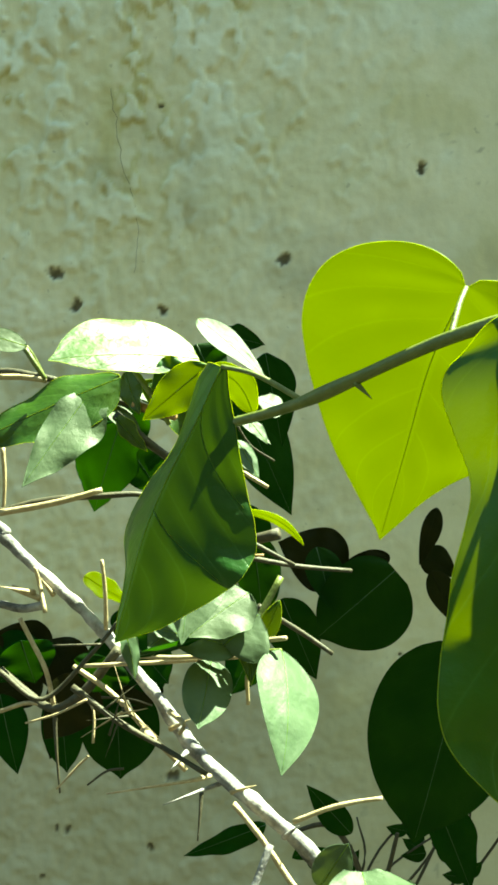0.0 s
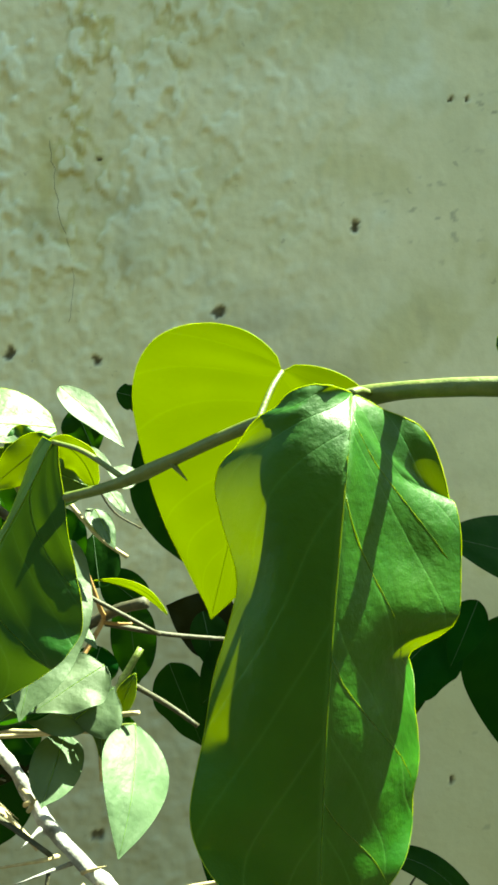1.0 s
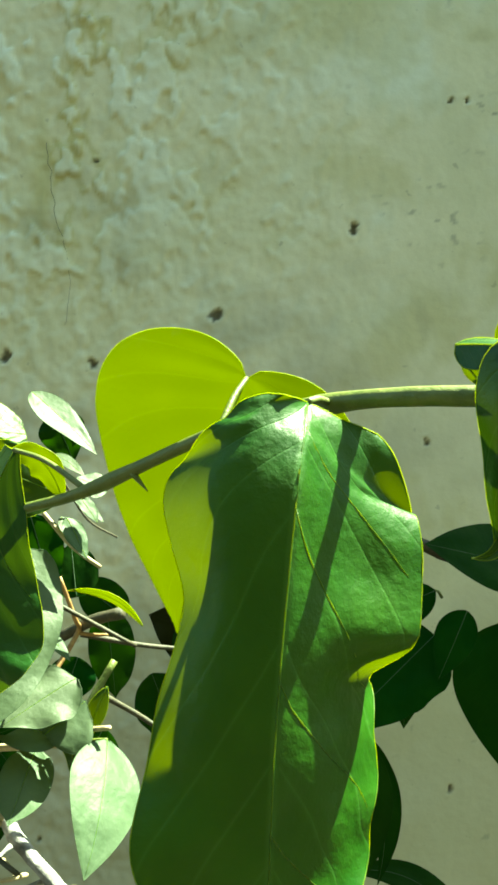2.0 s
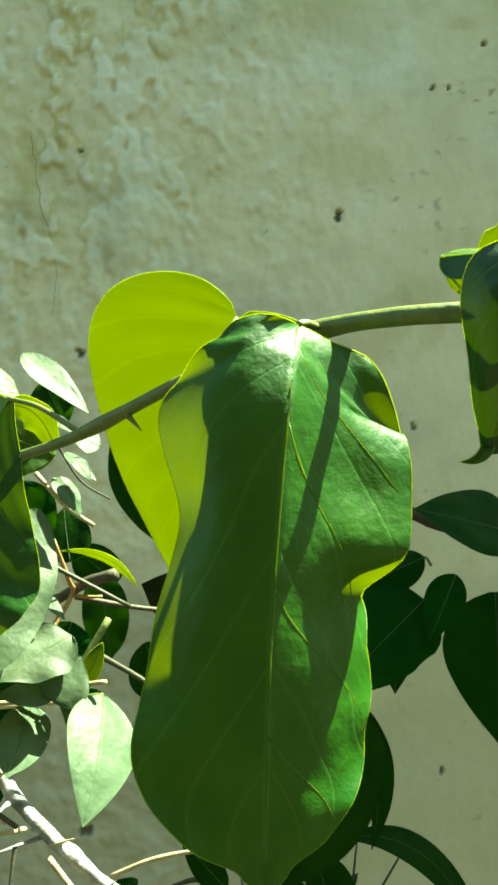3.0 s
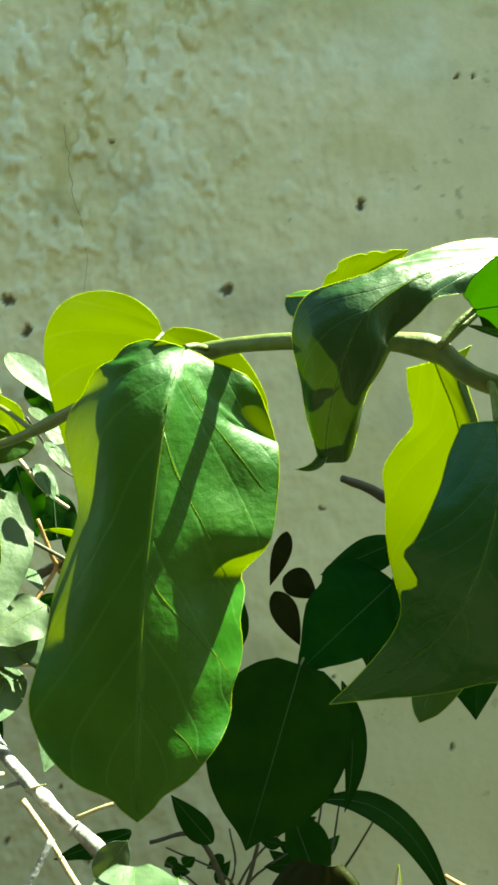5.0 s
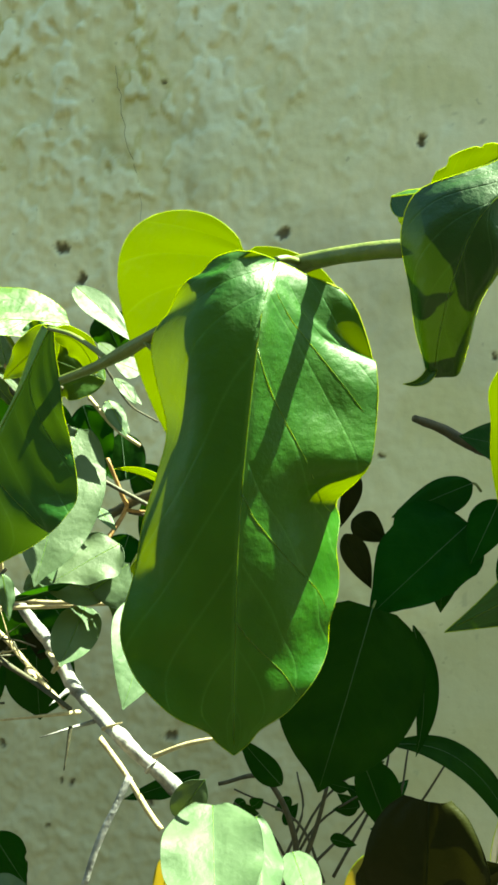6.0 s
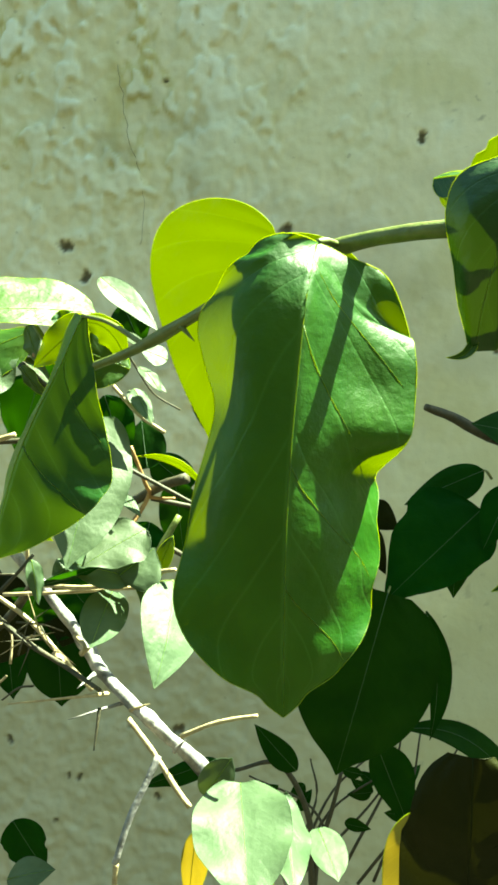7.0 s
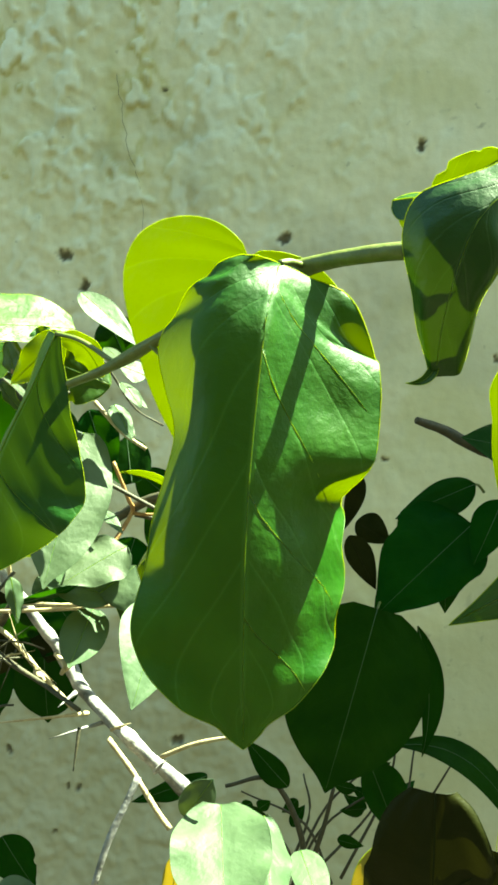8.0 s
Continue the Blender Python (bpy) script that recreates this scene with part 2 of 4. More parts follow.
def draped(rib, face, w, left, right, bend_l, bend_r, knee=0.5, hood=0.0, ripple=0.0, ripples=5.0, uneven=0.05, heart=0.0, seed=0, quilt=0.006, still=0.26, face_tip=None, turn=(0.3, 0.55)):
    """The surface of a hanging leaf: spot(u, v), u from -1 at its left margin to 1, v from base to tip. rib: points of the midrib;
    w, left, right: half widths; bend_l, bend_r: rows (v, degrees by the midrib, degrees by the margin) by which the halves turn back;
    face, face_tip: the way that it faces at its base and at its tip, with the turn between two places on v;
    hood: how far the base reaches back over the blade; ripple: waves that grow towards the margin, from the place still on v; quilt: relief between the veins."""
    rib, face = [Vector(p) for p in rib], Vector(face).normalized()
    face_tip = Vector(face_tip).normalized() if face_tip else face
    line = spline(rib, 24)
    size = (rib[-1] - rib[0]).length

    def run(v):
        f = min(max(v, 0.0), 1.0) * (len(line) - 1)
        i = min(int(f), len(line) - 2)
        p = line[i].lerp(line[i + 1], f - i)
        return p - face * hood * math.exp(-((max(v, 0.0) / 0.10) ** 1.2))

    def spot(u, v):
        p, d = run(v) + (face * hood * math.exp(-((max(v, 0.0) / 0.10) ** 1.2)) * min(1.0, 1.6 * -u) if u < 0 else Vector()), (run(v + 0.02) - run(max(v - 0.02, 0.0))).normalized()
        way = face.lerp(face_tip, step(turn[0], turn[1], v))
        s = way.cross(d).normalized()
        n = d.cross(s).normalized()
        n = -n if n.dot(way) < 0 else n
        a, rows = abs(u), bend_r if u > 0 else bend_l
        half = w[1] * share(right, v) if u > 0 else w[0] * share(left, v)
        lo, hi = radians(reading(rows, v, 1)), radians(reading(rows, v, 2))
        reach = lift = 0.0
        for k in range(8):
            m = (k + 0.5) / 8 * a
            ang = lo + (hi - lo) * step(knee - 0.28, knee + 0.28, m)
            reach, lift = reach + math.cos(ang) * half * a / 8, lift - math.sin(ang) * half * a / 8
        wide = max(w)
        rise = (ripple if u > 0 else 0.3 * ripple) * wide * a ** 1.8 * (math.sin(2 * math.pi * ripples * v + seed + (1.3 if u > 0 else 0)) + 0.6 * math.sin(2 * math.pi * ripples * 1.9 * v + 2.3 * seed))
        rise *= step(still - 0.2, still, v)
        rise += uneven * wide * a * noise.noise(Vector((v * 3.3 + seed * 7.3, u * 1.7, seed * 1.9)))
        rise -= quilt * wide * math.cos(2 * math.pi * 6.5 * (v - 0.30 * a)) * math.sin(math.pi * min(1.0, a * 1.05)) ** 0.7
        rise *= min(1.0, half / wide * 2.0)
        q = v / 0.045
        back = heart * size * a ** 1.5 * (q ** 0.5 * math.exp(0.5 * (1 - q)) if v < 0.6 else 0.0)
        return p + s * (reach if u > 0 else -reach) + n * (lift + rise) - d * back

    return spot, run


def leaf_parts(root, spot, run, mat, label, rows, cols, thick, veins, petiole):
    """The blade, its midrib, margin, side veins and stalk, on the surface spot(u, v)."""
    bm = bmesh.new()
    layer = bm.loops.layers.uv.new("blade")
    us = [i / cols - 1 for i in range(2 * cols + 1)]
    vs = [0.2 * (i / rows) + 0.8 * (1 - math.cos(math.pi * i / rows)) / 2 for i in range(rows + 1)]
    vs[-1] = 0.9985
    grid = [[bm.verts.new(spot(u, v)) for u in us] for v in vs]
    for i in range(rows):
        for j in range(2 * cols):
            f = bm.faces.new((grid[i][j], grid[i][j + 1], grid[i + 1][j + 1], grid[i + 1][j]))
            for l, (y, x) in zip(f.loops, ((i, j), (i, j + 1), (i + 1, j + 1), (i + 1, j))):
                l[layer].uv = (us[x] * 0.5 + 0.5, vs[y])
    blade = hang(link("leaf", bm, mat, None, label), root)
    rib = [spot(0, v * 0.97) for v in np.linspace(0, 1, 18)]
    hang(link("midrib", tube_mesh(rib, thick * 0.26, thick * 0.10, 6), mat if mat is LEAF_BROWN_SHADED else DARK_RIB if mat is LEAF_SHADED else VEIN), blade)
    edge = [spot(-1, v) for v in vs[::-1]] + [spot(u, 0) for u in us[1:-1]] + [spot(1, v) for v in vs]
    hang(link("margin", tube_mesh(edge, thick * 0.13, thick * 0.13, 5), mat if mat in (LEAF_SHADED, LEAF_BROWN_SHADED, LEAF_YOUNG) else MARGIN), blade)
    for k in range(veins):
        v0 = 0.04 + 0.78 * (k + 0.25) / veins
        line = [spot(u, min(0.99, v0 + 0.30 * u ** 0.8 * (1 - v0 * 0.6))) for u in np.linspace(0, 0.9, 10)]
        hang(link("vein", tube_mesh(line, thick * 0.16, thick * 0.06, 5), VEIN), blade)
    if petiole is not None:
        a, b = Vector(petiole), run(0.0)
        line = spline([a, a.lerp(b, 0.55) + Vector((0, 0, 0.06 * (b - a).length)), b], 6)
        hang(link("petiole", tube_mesh(line, thick * 1.15, thick * 0.9, 8), GREEN_STEM), blade)
    return blade


def leaf(root, base, tip, w, via=None, face=(0, -1, 0.15), shape="ovate", mat=None, fold=0.0, fold_r=None, curl=0.0, wave=0.0, waves=2.5,
         petiole=None, veins=0, seed=0, label="", bite=0.0, rows=30, cols=8, thick=0.0008, uneven=0.10):
    """A leaf that runs from base to tip. w: half widths (its left and right, seen on its face); via: where its midrib bends to;
    fold: degrees by which the halves rise to the face; curl: the same, growing to the margin."""
    base, tip, face = Vector(base), Vector(tip), Vector(face)
    via = Vector(via) if via is not None else (base + tip) / 2 + face.normalized() * (tip - base).length * 0.05
    mat = mat or LEAF
    veins = 0 if mat in (LEAF_YOUNG, LEAF_SHADED, LEAF_BROWN_SHADED) else veins
    fold_r = fold if fold_r is None else fold_r
    outline = SHAPES[shape]

    def run(v):
        return base * (1 - v) ** 2 + via * (2 * v * (1 - v)) + tip * v * v

    def spot(u, v):
        p = run(v)
        d = (run(v + 0.01) - run(v - 0.01)).normalized()
        s = face.cross(d).normalized()
        n = d.cross(s).normalized()
        if n.dot(face) < 0:
            n = -n
        a = abs(u)
        half = (w[1] if u > 0 else w[0]) * share(outline, v)
        if bite:
            half *= 1 - bite * max(0.0, noise.noise(Vector((v * 9, seed + (3 if u > 0 else 0), 0.5)))) * a
        ang = radians(fold_r if u > 0 else fold) + radians(curl) * a * a
        k = noise.noise(Vector((v * 3.1 + seed * 7.3, u * 1.7, seed * 1.9)))
        rise = wave * max(w) * a * a * math.sin(2 * math.pi * waves * v + seed * 2.1 + (1.3 if u > 0 else 0)) + uneven * max(w) * k * a
        rise -= 0.003 * max(w) * math.cos(2 * math.pi * 7 * (v - 0.31 * a)) * math.sin(math.pi * a)
        reach, lift = half * a * math.cos(ang), half * a * math.sin(ang)
        return p + s * (reach if u > 0 else -reach) + n * (lift + rise * (min(1.0, half / max(w) * 1.5) if v > 0.35 else 1.0))

    return leaf_parts(root, spot, run, mat, label, rows, cols, thick, veins, petiole)


def hanging_leaf(root, rib, w, left, right, bend_l, bend_r, face=(0, -1, 0), mat=None, label="", rows=64, cols=20, thick=0.0008, veins=0, petiole=None, **shape):
    """A leaf by the table of its halves: see draped()."""
    spot, run = draped(rib, face, w, left, right, bend_l, bend_r, **shape)
    return leaf_parts(root, spot, run, mat or LEAF, label, rows, cols, thick, veins, petiole)


def thorn(root, at, to, r, mat=None):
    a, b = Vector(at), Vector(to)
    return hang(link("thorn", tube_mesh([a.lerp(b, k / 5) for k in range(6)], r, r * 0.12, 7), mat or TWIG), root)


# ---------------------------------------------------------------- setting
TOP = 3.57


# places and radii of the chips in the plaster
CHIPS = ((0.343, 1.605, 0.009), (0.182, 1.510, 0.011), (-0.080, 1.506, 0.013), (-0.058, 1.468, 0.011), (0.041, 1.458, 0.009), (0.625, 1.707, 0.010),
         (0.475, 1.750, 0.006), (0.457, 1.752, 0.005), (0.70, 1.66, 0.010), (0.705, 1.60, 0.009), (0.52, 1.80, 0.005), (0.436, 0.966, 0.005), (-0.097, 0.854, 0.007),
         (-0.182, 0.903, 0.008), (0.03, 0.915, 0.010), (-0.11, 0.857, 0.005), (0.0, 0.83, 0.006), (-0.03, 0.92, 0.004), (-0.13, 0.80, 0.005), (0.30, 1.05, 0.004), (0.42, 1.36, 0.005),
         (0.29, 1.25, 0.005), (0.05, 1.69, 0.004), (0.645, 1.70, 0.005))


# a brown stain in the limewash
STAIN = (0.4200, 1.1400, 1.5080)


def wall():
    """Old plaster: a fine relief where it is seen close, peeled in flakes to the left, chips and grimy marks to the
    right, shade painted on low down.
    """
    def line(lo, a, b, hi, fine, coarse):
        return [*np.linspace(lo, a, coarse)[:-1], *np.linspace(a, b, fine), *np.linspace(b, hi, coarse)[1:]]

    xs, zs = line(-6.0, -0.45, 0.98, 7.0, 480, 14), line(0.0, 0.62, 2.04, TOP, 480, 12)
    near = [[c for c in CHIPS if abs(c[0] - x) < c[2] * 2.2] for x in xs]
    verts, peel, ochre_shade, grime_shade, bare = [], [], [], [], []
    for x, close in zip(xs, near):
        left = step(0.46, -0.02, x)
        for z in zs:
            big = noise.noise(Vector((x * 2.6, z * 2.6, 3.1)))
            f = 0.8 * noise.noise(Vector((x * 23, z * 11, 0.7))) + 0.8 * noise.noise(Vector((x * 60, z * 34, 1.9))) + 0.40 * noise.noise(Vector((x * 110, z * 80, 4.2)))
            upper = step(1.38, 1.72, z + 0.12 * big)
            flake = step(-0.02, 0.22, f) * left * (0.25 + 0.75 * upper)
            rim = math.exp(-(((f - 0.02) / 0.16) ** 2)) * left * upper
            lump = noise.noise(Vector((x * 62, z * 50, 7.7))) + 0.6 * noise.noise(Vector((x * 140, z * 120, 2.2)))
            h = 0.005 * big + 0.0050 * flake + 0.0026 * lump * (0.15 + 0.85 * left)
            g = noise.noise(Vector((x * 17, z * 21, 9.3))) + 0.6 * noise.noise(Vector((x * 55, z * 60, 5.3)))
            dirt_shade = step(0.30, 0.75, g) * step(0.36, 0.60, x) * step(1.58, 1.72, z) * 0.75
            dirt_shade = max(dirt_shade, 0.45 * step(0.45, 0.85, g) * step(1.15, 0.95, z))
            thread = noise.noise(Vector((x * 13, z * 16, 6.1))) + 0.35 * noise.noise(Vector((x * 45, z * 45, 3.3)))
            patch = step(0.0, 0.35, noise.noise(Vector((x * 6, z * 6, 2.7))) + 0.25 * step(0.45, 0.7, x)) * step(1.45, 1.65, z)
            dirt_shade = max(dirt_shade * 0.35, 0.22 * math.exp(-((thread / 0.055) ** 2)) * patch * step(0.30, 0.55, x))
            dash = noise.noise(Vector((x * 60, z * 105, 17.0))) + 0.4 * noise.noise(Vector((x * 150, z * 190, 18.0)))
            dirt_shade = max(dirt_shade, 0.7 * step(0.42, 0.58, dash) * step(0.0, 0.3, noise.noise(Vector((x * 8, z * 9, 19.0)))) * step(0.26, 0.46, x) * step(1.50, 1.66, z))
            spot = math.hypot((x - STAIN[0]) / 0.012 + 0.6 * f, (z - STAIN[2]) / 0.026 + 0.3 * g)
            dirt_shade = max(dirt_shade, 0.2 * step(1.2, 0.4, spot + 0.4 * lump))
            # noisy darkening of the lower wall stands in for shade beneath the foliage
            low_shade = step(-0.35, 0.45, noise.noise(Vector((x * 5, z * 7, 11.0))) + 0.5 * noise.noise(Vector((x * 19, z * 24, 12.0))) + 1.2 * step(1.22, 0.95, z) - 0.4)
            pit = step(0.42, 0.55, noise.noise(Vector((x * 85, z * 85, 14.0)))) * step(1.20, 1.02, z) * step(-0.1, 0.2, noise.noise(Vector((x * 9, z * 9, 15.0))))
            dirt_shade = max(dirt_shade, 0.56 * low_shade * (0.35 + 0.65 * step(0.45, 0.05, x)), 0.55 * pit)
            b = 0.0
            for cx, cz, r in close:
                wx = noise.noise(Vector((x * 150, z * 150, cx))) + 0.5 * noise.noise(Vector((x * 380, z * 380, cx)))
                wz = noise.noise(Vector((x * 150, z * 150, cx + 9))) + 0.5 * noise.noise(Vector((x * 380, z * 380, cx + 9)))
                lean = 6.0 * noise.noise(Vector((cx * 40, cz * 40, 1.5)))
                ex, ez = x - cx + 0.38 * r * wx, z - cz + 0.38 * r * wz
                d = math.hypot(ex * math.cos(lean) + ez * math.sin(lean), 1.7 * (ez * math.cos(lean) - ex * math.sin(lean))) / r
                if d < 2.0:
                    b = max(b, step(1.0, 0.6, d))
                    h += 0.0009 * math.exp(-(((d - 1.15) / 0.3) ** 2)) - 0.006 * step(1.0, 0.35, d)
            verts.append((x, 1.14 - h, z))
            peel.append(max(flake, 1.25 * step(-0.15, 0.35, noise.noise(Vector((x * 5.5, z * 7.5, 31.0))) + 0.2 * f) * (1 - left) * step(1.35, 1.6, z)))
            # first term yellows the lower wall and darkens it in place of shade
            ochre_shade.append(max(0.42 * step(1.45, 1.10, z) * (0.7 + 0.6 * noise.noise(Vector((x * 11, z * 13, 41.0)))), 0.45 * step(0.05, 0.6, noise.noise(Vector((x * 7, z * 9, 33.0))) + 0.5 * g + 0.25 * f) * (1 - 0.5 * left), max(rim, 0.8 * left * upper * step(0.05, 0.5, noise.noise(Vector((x * 14, z * 3.2, 21.0))) + 0.4 * noise.noise(Vector((x * 40, z * 14, 22.0))))) * step(-0.25, 0.25, noise.noise(Vector((x * 9, z * 6, 8.8))))))
            grime_shade.append(dirt_shade)
            bare.append(b)
    m = len(zs)
    faces = [(i * m + k, (i + 1) * m + k, (i + 1) * m + k + 1, i * m + k + 1) for i in range(len(xs) - 1) for k in range(m - 1)]
    n, last = len(verts), (len(xs) - 1) * m
    verts += [(xs[0], 1.40, 0), (xs[-1], 1.40, 0), (xs[-1], 1.40, TOP), (xs[0], 1.40, TOP)]
    faces += [tuple([i * m + m - 1 for i in range(len(xs))] + [n + 2, n + 3]), tuple([k for k in range(m - 1, -1, -1)] + [n, n + 3]),
              tuple([last + k for k in range(m)] + [n + 2, n + 1]), (n + 1, n, n + 3, n + 2)]
    data = bpy.data.meshes.new("wall_north")
    data.from_pydata([tuple(float(c) for c in v) for v in verts], [], faces)
    for name, values in (("peel", peel), ("ochre_shade", ochre_shade), ("grime_shade", grime_shade), ("bare", bare)):
        data.attributes.new(name, "FLOAT", "POINT").data.foreach_set("value", [float(v) for v in values] + [0.0] * 4)
    data.polygons.foreach_set("use_smooth", [k < len(faces) - 4 for k in range(len(faces))])
    data.materials.append(WALL)
    return tagged(new("wall_north", data), "old limewashed masonry wall, pale green-grey, peeling, chipped and stained", "wall", kind="structure")


def crack(points, r):
    """A dark hairline in the plaster."""
    line = [p + Vector((noise.noise(p * 90) * 0.004, -0.0005, noise.noise(p * 90 + Vector((5, 0, 0))) * 0.003)) for p in spline(points, 10)]
    ob = link("crack", tube_mesh(line, r, r * 0.6, 5, 0.5), CHIP)
    ob.parent = north
    return ob


def ground():
    bm = bmesh.new()
    n = 60
    grid = [[bm.verts.new((x := (i / n * 2 - 1) ** 3 * 300, y := (k / n * 2 - 1) ** 3 * 300, 0.012 * noise.noise(Vector((x, y, 0)) * 4) - 0.01)) for k in range(n + 1)] for i in range(n + 1)]
    for i in range(n):
        for k in range(n):
            bm.faces.new((grid[i][k], grid[i + 1][k], grid[i + 1][k + 1], grid[i][k + 1]))
    return tagged(link("ground", bm, EARTH), "dark bare earth ground below the wall", "ground", kind="structure")


def blocker_wall(name, x0, x1, y0, y1, top):
    bm = bmesh.new()
    bmesh.ops.create_cube(bm, size=1.0, matrix=Matrix.Translation(((x0 + x1) / 2, (y0 + y1) / 2, top / 2 - 0.02)) @ Matrix.Diagonal((x1 - x0, y1 - y0, top, 1)))
    bmesh.ops.bevel(bm, geom=list(bm.edges), offset=0.01, segments=1, affect="EDGES")
    return tagged(link(name, bm, BLOCKER, smooth=False), "added plain dark wall, out of view, that cuts the sky light", "wall", kind="structure")


north = wall()
ground()
# added out of view to keep skylight off the leaf fronts
blocker_wall("unseen_sky_blocker", -6.0, 7.0, -1.75, -1.55, 4.2)
crack([(-0.0070, 1.1390, 1.7110), (0.0020, 1.1390, 1.6360), (0.0140, 1.1390, 1.5870), (0.0170, 1.1390, 1.5480), (0.0120, 1.1390, 1.5030)], 0.00035)
crack([(0.6050, 1.1390, 1.7660), (0.6080, 1.1390, 1.7260), (0.6240, 1.1390, 1.7070), (0.6150, 1.1390, 1.6820), (0.6360, 1.1390, 1.6580), (0.6940, 1.1390, 1.6540), (0.7430, 1.1390, 1.6730)], 0.0006)
crack([(0.6340, 1.1390, 1.8500), (0.6530, 1.1390, 1.8470), (0.6840, 1.1390, 1.8580)], 0.0006)
crack([(0.6020, 1.1390, 0.9840), (0.5880, 1.1390, 0.9340), (0.5940, 1.1390, 0.8930)], 0.0004)

# ---------------------------------------------------------------- front shoot
shoot = thing("vine_shoot", (0.62, 0.36, 0.0), "green climbing vine shoot with large backlit heart-shaped leaves", "vine")
S0, S1, S2, S3 = (0.1460, 0.4020, 1.3360), (0.1690, 0.3840, 1.3420), (0.2070, 0.3580, 1.3570), (0.2330, 0.3300, 1.3620)
S4, S5, S6 = (0.2570, 0.3120, 1.3620), (0.2850, 0.3020, 1.3590), (0.3100, 0.2950, 1.3470)
stem(shoot, [S0, S1, S2, S3, S4, S5, S6, (0.42, 0.30, 1.34)], 0.0016, 0.0026, GREEN_STEM, steps=10, knots=0.06, bulges=((0.17, 0.3), (0.42, 0.3), (0.72, 0.35)))
stem(shoot, [(0.42, 0.30, 1.34), (0.55, 0.33, 1.15), (0.61, 0.35, 0.6), (0.62, 0.36, 0.0)], 0.0026, 0.004, GREEN_STEM, steps=10, knots=0.08)
# the large hanging leaf
BIG_L = ((0, 0.26), (0.04, 0.44), (0.09, 0.54), (0.15, 0.74), (0.21, 0.94), (0.28, 1.0), (0.34, 0.89), (0.4, 0.74), (0.46, 0.75), (0.52, 0.78), (0.58, 0.79), (0.64, 0.82), (0.7, 0.83), (0.76, 0.76), (0.82, 0.60), (0.88, 0.42), (0.93, 0.20), (0.965, 0.12), (1, 0.0))
BIG_R = ((0, 0.46), (0.04, 0.69), (0.09, 0.95), (0.15, 0.95), (0.21, 0.93), (0.28, 0.92), (0.34, 0.93), (0.4, 0.9), (0.46, 0.86), (0.52, 1.0), (0.58, 0.9), (0.64, 0.9), (0.7, 0.72), (0.76, 0.66), (0.82, 0.51), (0.88, 0.36), (0.93, 0.17), (0.965, 0.10), (1, 0.0))
hanging_leaf(shoot, [(0.2275, 0.3145, 1.3620), (0.2240, 0.3063, 1.3450), (0.2190, 0.3010, 1.3050), (0.2165, 0.3020, 1.2700), (0.2155, 0.3030, 1.2482)], (0.0318, 0.0359), BIG_L, BIG_R,
             ((0, 0, 5), (0.1, 2, 25), (0.2, 6, 52), (0.4, 6, 50), (0.6, 6, 28), (0.74, 2, 0), (0.84, -2, -16), (1, 0, -4)),
             ((0, 15, 15), (0.1, 34, 30), (0.2, 40, 26), (0.33, 40, 14), (0.42, 30, 18), (0.5, 34, 60), (0.62, 24, 56), (0.75, 12, 38), (0.85, 6, 28), (1, 0, 5)),
             face=(0.06, -1, 0.0), knee=0.46, hood=0.006, ripple=0.04, ripples=4.6, still=0.48, uneven=0.03, heart=0.008, seed=1, quilt=0.004, rows=90, cols=26, thick=0.0009, veins=4, petiole=S3,
             label="large glossy green heart-shaped leaf hanging by its stalk")
# the round backlit leaf behind it
ROUND_L = ((0, 0.0), (0.006, 0.11), (0.02, 0.26), (0.045, 0.43), (0.08, 0.61), (0.13, 0.79), (0.2, 0.94), (0.28, 1.0), (0.36, 0.98), (0.43, 0.91), (0.51, 0.82), (0.59, 0.72), (0.67, 0.62), (0.75, 0.5), (0.83, 0.34), (0.91, 0.17), (0.96, 0.06), (1, 0.0))
ROUND_R = ((0, 0.0), (0.012, 0.2), (0.035, 0.42), (0.07, 0.62), (0.12, 0.8), (0.19, 0.95), (0.3, 1.0), (0.51, 0.85), (0.67, 0.55), (0.75, 0.36), (0.83, 0.22), (0.91, 0.12), (1, 0.0))
hanging_leaf(shoot, [(0.2145, 0.3710, 1.3715), (0.2060, 0.3810, 1.3520), (0.1990, 0.3910, 1.3250), (0.1920, 0.4020, 1.2975)], (0.0428, 0.0410), ROUND_L, ROUND_R,
             ((0, 6, 10), (1, 6, 10)), ((0, 10, 25), (1, 5, 15)), face=(-0.35, -1, -0.3), heart=0.092, uneven=0.03, ripple=0.010, ripples=3.0, seed=2, quilt=0.003, rows=64, cols=18, petiole=S2,
             label="broad heart-shaped leaf glowing yellow-green in the sun")
# a bud on the underside of the shoot
thorn(shoot, (0.1830, 0.3740, 1.3470), (0.1875, 0.3715, 1.3418), 0.0011, GREEN_STEM)
